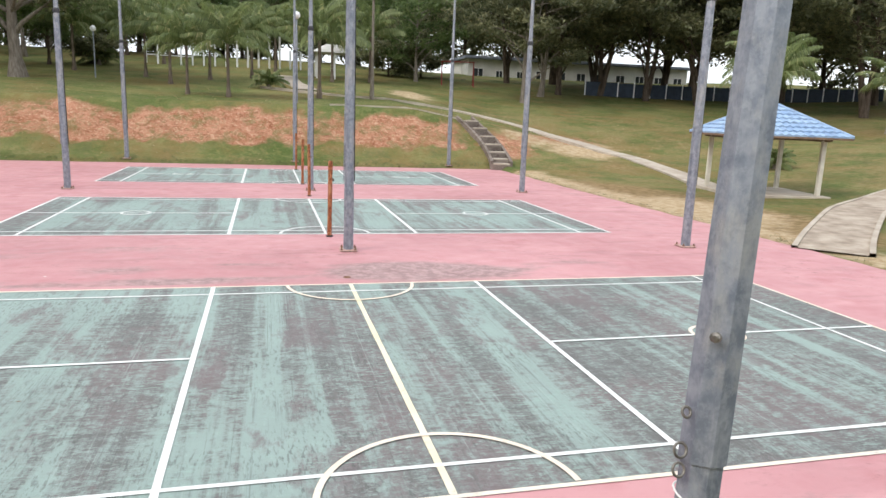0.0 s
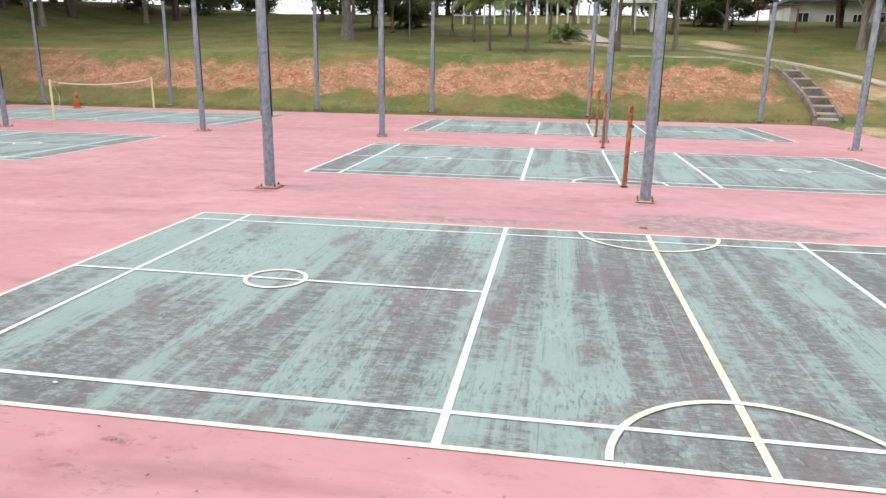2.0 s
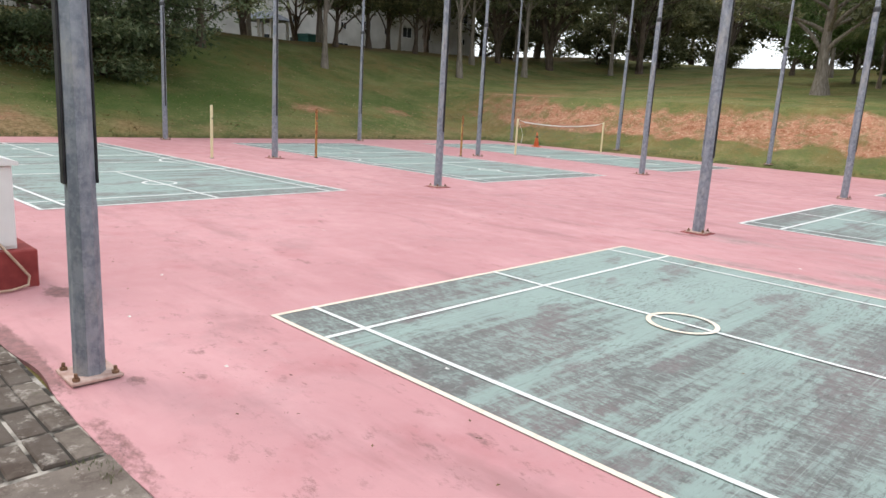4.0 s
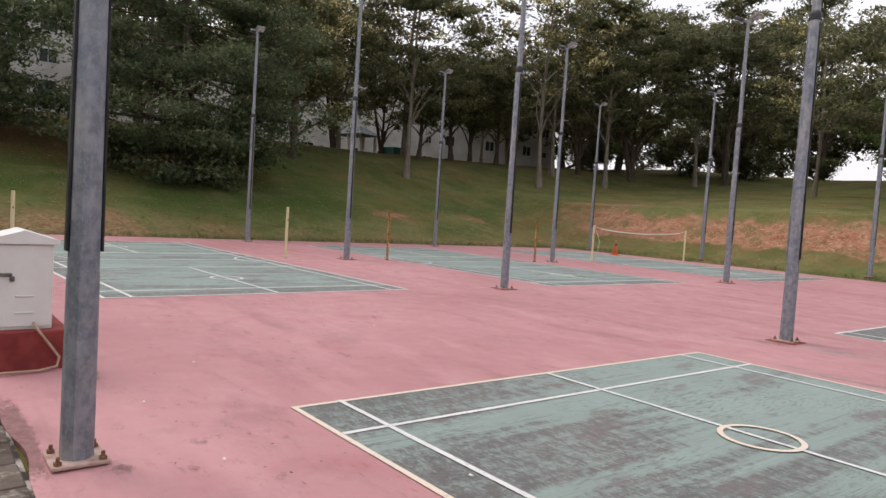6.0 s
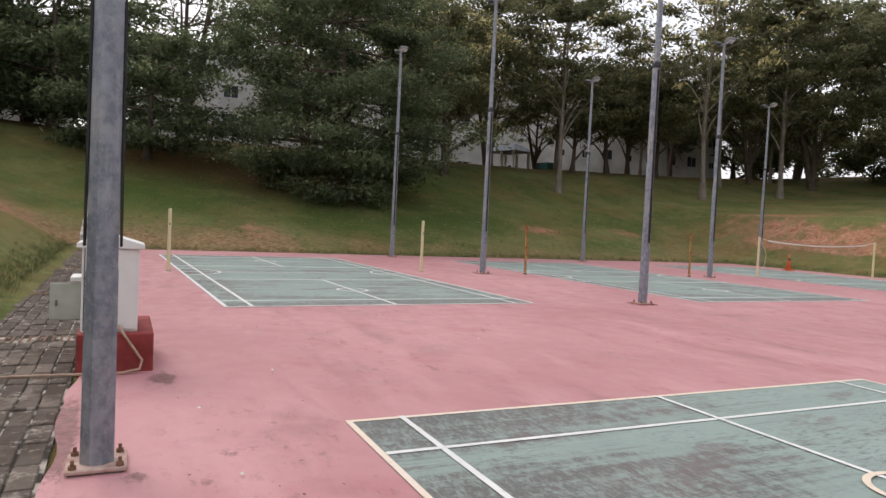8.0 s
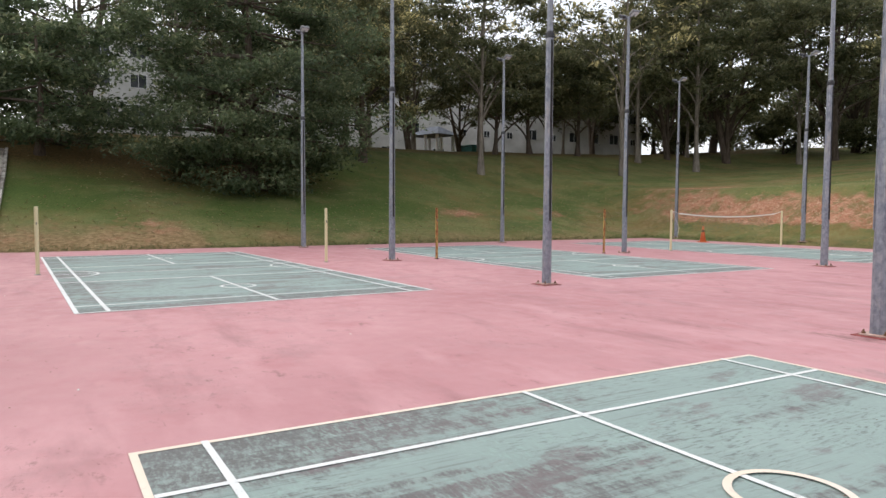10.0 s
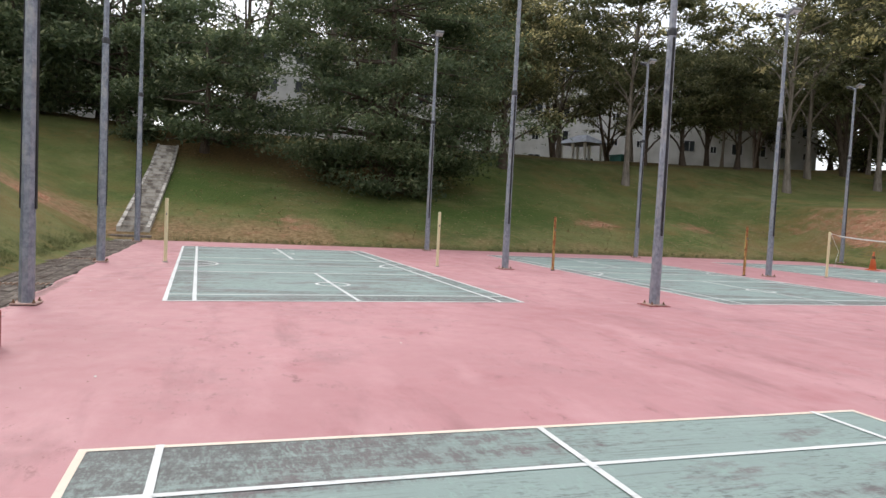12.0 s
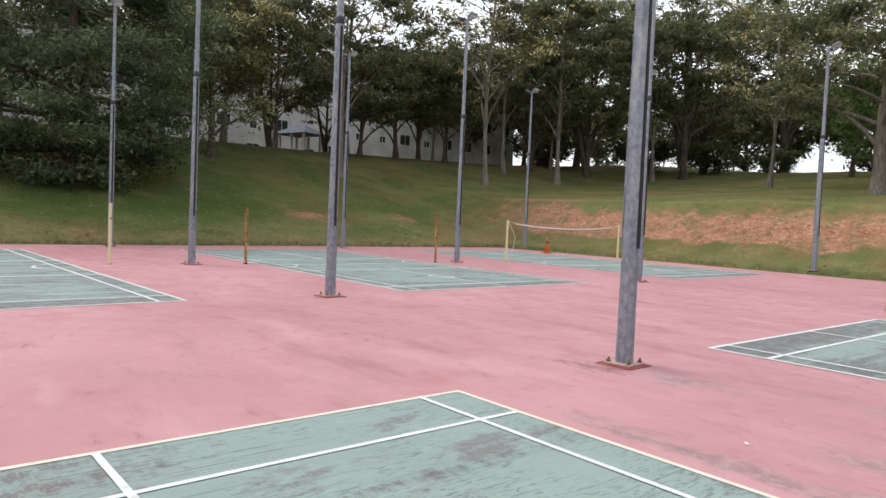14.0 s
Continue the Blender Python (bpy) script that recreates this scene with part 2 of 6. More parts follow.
def land():
    m = Mat("grass_and_laterite_soil", 0.95, 0, 0.1)
    p = m.mapped(world=True)
    soil_edge = m.noise(1.5, 8, 0.72, p)
    soil = m.ramp(m.math("ADD", m.math("MULTIPLY", m.attr("soil"), 0.62), m.math("MULTIPLY", soil_edge, 0.9)), 0.70, 0.94)
    dry = m.ramp(m.math("ADD", m.math("MULTIPLY", m.attr("dry"), 0.7), m.math("MULTIPLY", m.noise(0.5, 7, 0.72, p), 0.9)), 0.62, 0.95)
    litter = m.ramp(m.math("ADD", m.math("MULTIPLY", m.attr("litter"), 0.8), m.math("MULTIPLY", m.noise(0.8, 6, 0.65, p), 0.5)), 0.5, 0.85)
    g = m.mix(m.noise(0.25, 6, vec=p, lo=0.41, hi=0.59), (0.084, 0.118, 0.034), (0.182, 0.182, 0.070))
    g = m.mix(m.math("MULTIPLY", m.noise(7, 6, 0.75, p, 0.4, 0.7), 0.55), g, (0.066, 0.080, 0.022))
    g = m.mix(m.math("MULTIPLY", m.noise(3.0, 6, 0.7, p, 0.52, 0.70), 0.65), g, (0.25, 0.205, 0.085))
    g = m.mix(m.math("MULTIPLY", m.noise(0.21, 7, 0.7, p, 0.47, 0.60), 0.75), g, (0.19, 0.132, 0.052))
    g = m.mix(m.math("MULTIPLY", m.noise(16, 5, 0.8, p, 0.52, 0.68), 0.55), g, (0.195, 0.20, 0.075))
    g = m.mix(m.math("MULTIPLY", m.noise(26, 4, 0.8, p, 0.54, 0.66), 0.6), g, (0.045, 0.055, 0.016))
    g = m.mix(m.math("MULTIPLY", m.noise(1.4, 8, 0.78, p, 0.50, 0.62), 0.65), g, (0.225, 0.215, 0.095))
    g = m.mix(m.math("MULTIPLY", m.noise(0.7, 8, 0.78, p, 0.52, 0.64), 0.65), g, (0.065, 0.080, 0.028))
    # Deeper green on the west slope, with tree shade put into the colour.
    shaded_lush = m.ramp(m.math("ADD", m.math("MULTIPLY", m.attr("shaded_lush"), 0.8), m.math("MULTIPLY", m.noise(0.35, 6, 0.65, p), 0.6)), 0.45, 0.95)
    g = m.mix(m.math("MULTIPLY", m.math("MULTIPLY", shaded_lush, m.noise(0.3, 6, 0.65, p, 0.36, 0.54)), 0.85), g, m.mix(m.noise(12, 6, 0.78, p, 0.42, 0.60), (0.038, 0.068, 0.014), (0.098, 0.142, 0.034)))
    g = m.mix(m.math("MULTIPLY", dry, 0.8), g, m.mix(m.noise(5, 5, vec=p, lo=0.4, hi=0.6), (0.17, 0.105, 0.05), (0.32, 0.215, 0.12)))
    # Dark brown leaf litter, with shade below the trees painted into it.
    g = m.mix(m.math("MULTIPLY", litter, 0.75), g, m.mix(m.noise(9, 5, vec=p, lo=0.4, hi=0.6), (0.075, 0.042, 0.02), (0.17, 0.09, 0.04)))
    s = m.mix(m.noise(1.1, 7, 0.7, p, 0.40, 0.60), (0.30, 0.130, 0.074), (0.41, 0.208, 0.132))
    s = m.mix(m.math("MULTIPLY", m.noise(3.0, 7, 0.78, p, 0.50, 0.58), 0.75), s, (0.20, 0.082, 0.042))
    s = m.mix(m.math("MULTIPLY", m.noise(4.2, 7, 0.78, m.mapped((1, 1, 1.6), world=True), 0.52, 0.60), 0.65), s, (0.54, 0.36, 0.24))
    s = m.mix(m.math("MULTIPLY", m.noise(0.9, 8, 0.78, p, 0.50, 0.60), 0.75), s, (0.15, 0.135, 0.055))
    s = m.mix(m.math("MULTIPLY", m.noise(11, 5, 0.8, p, 0.55, 0.64), 0.6), s, (0.64, 0.45, 0.31))
    sandy = m.ramp(m.math("ADD", m.math("MULTIPLY", m.attr("sand"), 0.7), m.math("MULTIPLY", m.noise(0.9, 7, 0.72, p), 0.8)), 0.66, 0.92)
    g = m.mix(m.math("MULTIPLY", sandy, 0.9), g, m.mix(m.noise(4, 6, 0.7, p, 0.4, 0.62), (0.50, 0.40, 0.27), (0.34, 0.24, 0.13)))
    m.color(m.mix(soil, g, s))
    m.bump(m.math("ADD", m.math("MULTIPLY", m.noise(9, 8, 0.8, p), 0.5), m.math("MULTIPLY", m.noise(2.2, 6, 0.7, p), m.math("MULTIPLY", soil, 0.7))), 0.9, 0.09)
    return m.m


def leaf(name, a, b, c, tips=0.80):
    m = Mat(name, 0.5, 0, 0.4)
    r = m.island()
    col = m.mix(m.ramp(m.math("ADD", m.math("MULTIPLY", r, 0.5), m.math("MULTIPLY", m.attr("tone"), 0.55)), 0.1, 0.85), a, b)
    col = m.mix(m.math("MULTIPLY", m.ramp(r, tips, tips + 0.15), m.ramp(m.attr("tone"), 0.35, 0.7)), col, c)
    m.color(col)
    out = m.n["Material Output"]
    tr = m.n.new("ShaderNodeBsdfTranslucent")
    m.l.new(col, tr.inputs["Color"])
    mx = m.n.new("ShaderNodeMixShader")
    mx.inputs[0].default_value = 0.42
    m.l.new(m.b.outputs[0], mx.inputs[1])
    m.l.new(tr.outputs[0], mx.inputs[2])
    m.l.new(mx.outputs[0], out.inputs["Surface"])
    return m.m


def bark(name, a, b):
    m = Mat(name, 0.9, 0, 0.15)
    m.color(m.mix(m.noise(1.0, 6, 0.65, m.mapped((9, 9, 1.6)), 0.35, 0.65), a, b))
    m.bump(m.noise(1.0, 6, 0.7, m.mapped((22, 22, 4))), 0.6, 0.02)
    return m.m


def galvanised():
    m = Mat("weathered_galvanised_steel", 0.5, 0.35, 0.45)
    c = m.mix(m.noise(11, 6, 0.62, m.mapped((1, 1, 0.7)), 0.40, 0.60), (0.165, 0.185, 0.225), (0.275, 0.295, 0.335))
    c = m.mix(m.math("MULTIPLY", m.noise(24, 5, 0.7, lo=0.52, hi=0.62), 0.35), c, (0.36, 0.38, 0.41))
    c = m.mix(m.math("MULTIPLY", m.noise(1.0, 6, 0.7, m.mapped((13, 13, 1.6)), 0.55, 0.70), 0.35), c, (0.46, 0.47, 0.48))
    c = m.mix(m.math("MULTIPLY", m.noise(2.2, 8, 0.72, m.mapped((1, 1, 0.5)), 0.50, 0.60), 0.6), c, (0.40, 0.39, 0.37))
    c = m.mix(m.math("MULTIPLY", m.noise(8, 8, 0.75, m.mapped((1, 1, 0.6)), 0.56, 0.64), 0.5), c, (0.12, 0.135, 0.17))
    c = m.mix(m.math("MULTIPLY", m.noise(5, 7, 0.75, lo=0.68, hi=0.76), 0.6), c, (0.33, 0.27, 0.2))
    m.color(c)
    m.rough(m.ramp(m.noise(11, 5), -0.4, 1.2))
    m.bump(m.noise(30, 4), 0.12, 0.003)
    return m.m


def rusty(name, paint, amount=0.5):
    m = Mat(name, 0.75, 0, 0.3)
    f = m.noise(1.0, 7, 0.7, m.mapped((14, 14, 5)), amount - 0.08, amount + 0.08)
    c = m.mix(f, m.mix(m.noise(22, 4, lo=0.4, hi=0.6), (0.12, 0.04, 0.018), (0.36, 0.115, 0.045)), paint)
    m.color(c)
    m.bump(m.noise(40, 5), 0.4, 0.003)
    return m.m


def paver_mat():
    m = Mat("stained_concrete_paver", 0.92, 0, 0.15)
    w = m.mapped(world=True)
    c = m.mix(m.object_random(), (0.095, 0.078, 0.066), (0.19, 0.158, 0.132))
    c = m.mix(m.noise(1.6, 7, 0.7, w, 0.42, 0.60), c, (0.075, 0.056, 0.045))
    c = m.mix(m.math("MULTIPLY", m.noise(5.0, 7, 0.75, w, 0.54, 0.66), 0.75), c, (0.40, 0.36, 0.315))
    c = m.mix(m.math("MULTIPLY", m.noise(9.0, 5, 0.7, w, 0.60, 0.70), 0.5), c, (0.09, 0.10, 0.04))
    m.color(c)
    m.bump(m.noise(40, 6, 0.7), 0.6, 0.008)
    return m.m


def stained_concrete():
    m = Mat("stained_drain_concrete", 0.93, 0, 0.12)
    w = m.mapped(world=True)
    c = m.mix(m.noise(0.9, 6, 0.65, w, 0.38, 0.62), (0.13, 0.106, 0.09), (0.245, 0.205, 0.175))
    c = m.mix(m.math("MULTIPLY", m.noise(4.5, 8, 0.76, w, 0.50, 0.62), 0.8), c, (0.105, 0.08, 0.066))
    c = m.mix(m.math("MULTIPLY", m.noise(11, 7, 0.76, w, 0.56, 0.66), 0.7), c, (0.44, 0.395, 0.345))
    m.color(c)
    m.bump(m.noise(22, 8, 0.78, w), 0.8, 0.012)
    return m.m


def tile_mat():
    m = Mat("faded_blue_roof_tile", 0.55, 0, 0.4)
    c = m.mix(m.island(), (0.20, 0.30, 0.46), (0.29, 0.40, 0.55))
    c = m.mix(m.math("MULTIPLY", m.noise(5, 6, 0.7, lo=0.52, hi=0.66), 0.5), c, (0.13, 0.17, 0.23))
    m.color(c)
    m.bump(m.noise(40, 4), 0.2, 0.003)
    return m.m


PINK, GREEN, LAND = pink_slab(), green_court(), land()
WHITE_LINE = line_paint("white_line_paint", (0.73, 0.74, 0.72), (0.62, 0.64, 0.62))
CREAM_LINE = line_paint("cream_line_paint", (0.74, 0.62, 0.49), (0.72, 0.64, 0.55))
YELLOWED_LINE = line_paint("yellowed_line_paint", (0.74, 0.65, 0.42), (0.74, 0.67, 0.52))
GALV = galvanised()
DARK = simple("black_rubber", (0.012, 0.012, 0.014), (0.03, 0.03, 0.032), 8, 0.6)
ROOFDARK = simple("dark_lamp_housing", (0.03, 0.032, 0.035), (0.06, 0.06, 0.065), 9, 0.5)
LAMPGREY = simple("grey_lamp_housing", (0.16, 0.165, 0.17), (0.24, 0.245, 0.25), 9, 0.45)
LENS = simple("lamp_glass", (0.5, 0.54, 0.58), (0.62, 0.66, 0.7), 3, 0.08, 0, 0.6, 0)
RUSTPLATE = simple("pink_rust_stained_plate", (0.36, 0.22, 0.18), (0.52, 0.38, 0.33), 12, 0.8)
BOLT = simple("rusted_bolt", (0.12, 0.06, 0.035), (0.26, 0.15, 0.09), 30, 0.8, 0.2)
REDPAD = simple("red_painted_concrete", (0.19, 0.04, 0.036), (0.29, 0.08, 0.072), 6, 0.8)
RUSTPOST = rusty("rusted_orange_post_paint", (0.46, 0.235, 0.12), 0.56)
YELLOWPOST = rusty("flaking_yellow_post_paint", (0.58, 0.40, 0.13), 0.53)
CREAMPOST = rusty("cream_post_paint", (0.66, 0.58, 0.36), 0.26)
BOXGREY = simple("pale_grey_cabinet_paint", (0.70, 0.705, 0.685), (0.78, 0.785, 0.765), 3, 0.55, 0, 0.4, 0.05)
BOXRED = simple("dark_red_plinth_paint", (0.19, 0.03, 0.028), (0.29, 0.055, 0.05), 5, 0.75)
STEEL = simple("dull_steel", (0.12, 0.11, 0.10), (0.25, 0.23, 0.2), 20, 0.5, 0.7)
PIPE = simple("tan_plastic_conduit", (0.36, 0.24, 0.17), (0.48, 0.35, 0.26), 8, 0.7)
PAVER = paver_mat()
SAND = simple("gritty_joint_with_lime", (0.035, 0.03, 0.024), (0.38, 0.345, 0.30), 4.5, 0.95, lo=0.47, hi=0.60)
CONCRETE = simple("weathered_concrete", (0.30, 0.27, 0.235), (0.44, 0.41, 0.365), 1.6, 0.9, bump=0.4)
DARKCON = stained_concrete()
STAIRCON = simple("worn_stair_concrete", (0.20, 0.175, 0.15), (0.50, 0.465, 0.41), 2.6, 0.92, bump=0.5, lo=0.40, hi=0.58)
WALKCON = simple("sand_stained_concrete", (0.24, 0.19, 0.145), (0.42, 0.355, 0.285), 1.9, 0.92, bump=0.5)
PATHCON = simple("pale_path_concrete", (0.33, 0.28, 0.225), (0.45, 0.395, 0.325), 1.2, 0.9, bump=0.3)
WALL = simple("weathered_white_render", (0.50, 0.495, 0.47), (0.66, 0.655, 0.63), 0.5, 0.85, bump=0.1)
GLASS = simple("dark_window_glass", (0.025, 0.03, 0.035), (0.05, 0.055, 0.06), 1, 0.12, 0, 0.6, 0)
GREYROOF = simple("slate_grey_roof", (0.11, 0.13, 0.16), (0.19, 0.21, 0.25), 2, 0.8)
BLUETILE = tile_mat()
BEAM = simple("brown_beam", (0.14, 0.09, 0.06), (0.22, 0.15, 0.10), 6, 0.8)
POSTCREAM = simple("cream_column_paint", (0.52, 0.48, 0.40), (0.64, 0.60, 0.52), 4, 0.8)
BLUEFENCE = simple("navy_sheet_fence", (0.022, 0.034, 0.052), (0.035, 0.050, 0.075), 2, 0.6)
WHITEMETAL = simple("white_painted_steel", (0.70, 0.71, 0.71), (0.80, 0.80, 0.80), 4, 0.5)
NETTING = simple("dark_netting", (0.05, 0.06, 0.05), (0.10, 0.11, 0.10), 4, 0.9, bump=0)
TAPE = simple("white_net_tape", (0.70, 0.70, 0.66), (0.78, 0.78, 0.75), 9, 0.8)
CONE_ORANGE = simple("faded_orange_plastic", (0.55, 0.13, 0.045), (0.66, 0.20, 0.08), 7, 0.6)
BARK_PALE = bark("pale_grey_bark", (0.125, 0.105, 0.085), (0.27, 0.235, 0.195))
BARK_DARK = bark("dark_brown_bark", (0.055, 0.042, 0.032), (0.13, 0.10, 0.078))
BARK_TRUNK = bark("brown_palm_bark", (0.09, 0.07, 0.052), (0.20, 0.16, 0.125))
BARK_PALM = bark("ringed_palm_bark", (0.15, 0.125, 0.10), (0.29, 0.25, 0.21))
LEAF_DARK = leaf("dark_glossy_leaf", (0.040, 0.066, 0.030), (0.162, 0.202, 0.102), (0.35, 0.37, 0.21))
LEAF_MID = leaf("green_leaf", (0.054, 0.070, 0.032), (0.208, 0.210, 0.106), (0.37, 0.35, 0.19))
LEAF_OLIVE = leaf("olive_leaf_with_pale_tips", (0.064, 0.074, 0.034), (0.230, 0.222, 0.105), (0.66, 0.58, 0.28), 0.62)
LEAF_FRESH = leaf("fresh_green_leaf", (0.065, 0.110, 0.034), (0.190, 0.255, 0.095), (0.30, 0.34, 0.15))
GRASSBLADE = leaf("dull_grass_blade", (0.075, 0.092, 0.030), (0.165, 0.172, 0.070), (0.26, 0.23, 0.11))
LEAF_PALM = leaf("palm_leaflet", (0.080, 0.120, 0.042), (0.250, 0.295, 0.115), (0.46, 0.43, 0.21))
BINGREEN = simple("dark_teal_plastic", (0.02, 0.10, 0.09), (0.03, 0.13, 0.115), 4, 0.6)
DEBRIS = simple("dry_leaf_litter", (0.06, 0.035, 0.025), (0.22, 0.13, 0.07), 9, 0.9, bump=0)
FALLEN = simple("pale_fallen_leaf", (0.22, 0.16, 0.08), (0.42, 0.34, 0.20), 0.8, 0.8, bump=0)
LITTERWHITE = simple("pale_scrap", (0.6, 0.58, 0.54), (0.7, 0.69, 0.66), 9, 0.8, bump=0)


# ---- mesh helpers ----
def part(name, bm, material, parent=None, label="", smooth=False):
    """Link a bmesh as one mesh object, under its thing or part."""
    me = bpy.data.meshes.new(name)
    bm.to_mesh(me)
    bm.free()
    me.materials.append(material)
    if smooth:
        me.polygons.foreach_set("use_smooth", [True] * len(me.polygons))
    ob = new(name, me)
    if parent is not None:
        ob.parent = parent
    if label:
        ob["label"] = label
    return ob


def arrays(name, verts, faces, material, parent=None, smooth=False):
    me = bpy.data.meshes.new(name)
    me.from_pydata(verts, [], faces)
    me.materials.append(material)
    if smooth:
        me.polygons.foreach_set("use_smooth", [True] * len(me.polygons))
    ob = new(name, me)
    if parent is not None:
        ob.parent = parent
    return ob


def box(x0, y0, z0, x1, y1, z1, bevel=0.0, bm=None):
    own = bm is None
    bm = bm or bmesh.new()
    m = Matrix.Translation(((x0 + x1) / 2, (y0 + y1) / 2, (z0 + z1) / 2)) @ Matrix.Diagonal((x1 - x0, y1 - y0, z1 - z0, 1))
    bmesh.ops.create_cube(bm, size=1, matrix=m)
    if bevel and own:
        bmesh.ops.bevel(bm, geom=bm.edges[:], offset=bevel, segments=1, affect="EDGES", profile=0.5)
    return bm


def rings(sections, sides, turn=0.0, bm=None, cap=True):
    """A tube through sections of (centre, radius), with upright or bent axis."""
    bm = bm or bmesh.new()
    pts = [Vector(c) for c, _ in sections]
    loops = []
    side = None
    for i, (c, r) in enumerate(sections):
        d = (pts[min(i + 1, len(pts) - 1)] - pts[max(i - 1, 0)]).normalized()
        if side is None:
            side = d.orthogonal().normalized() if abs(d.z) < 0.95 else Vector((1, 0, 0))
        side = (side - d * side.dot(d)).normalized()
        up = d.cross(side)
        loops.append([bm.verts.new(pts[i] + (side * math.cos(a) + up * math.sin(a)) * r)
                      for a in (turn + 2 * math.pi * k / sides for k in range(sides))])
    for a, b in zip(loops, loops[1:]):
        for k in range(sides):
            bm.faces.new((a[k], a[(k + 1) % sides], b[(k + 1) % sides], b[k]))
    if cap:
        bm.faces.new(loops[0][::-1])
        bm.faces.new(loops[-1])
    return bm


def empty(name, x, y, z, turn=0.0, **tags):
    ob = new(name)
    ob.matrix_basis = pose(x, y, z, 0, 0, turn)
    ob.empty_display_size = 0.2
    return tagged(ob, **tags)


def lerp_profile(v, ks, zs):
    return float(np.interp(v, ks, zs))


def height(x, y):
    """The lie of the land round the sunken courts."""
    e = min(max((x - 13.5) / 9.0, 0.0), 1.0)
    n1 = lerp_profile(y - 29.2, (0, 1.6, 5.6, 15, 30, 50, 100, 900), (0, 0.45, 2.9, 3.7, 5.4, 8.2, 11, 14))
    n2 = lerp_profile(y - 24.0, (0, 8, 20, 40, 60, 100, 900), (0, 0.9, 2.9, 6.0, 8.0, 10, 14))
    n = n1 + (n2 - n1) * e
    w = lerp_profile(-22.9 - x, (0, 3, 13, 21, 26, 60, 900), (0, 0.7, 3.2, 6.0, 6.8, 7.3, 12))
    s = lerp_profile(-3.15 - y, (0, 1.2, 5, 9, 20, 900), (0, 0.75, 2.7, 4.0, 4.8, 10))
    q = lerp_profile(x - 17.0, (0, 9, 22, 60, 900), (0, 0.25, 1.8, 6.0, 14))
    return (n ** 3 + w ** 3 + s ** 3 + q ** 3) ** (1 / 3)


# ---- ground ----
def axis(lo, hi, step, outer):
    a = list(np.arange(lo, hi + 0.01, step))
    return [lo - o for o in outer[::-1]] + a + [hi + o for o in outer]


def fbm(x, y, z, octaves=4):
    return noise.fractal(Vector((x, y, z)), 1.0, 2.0, octaves)


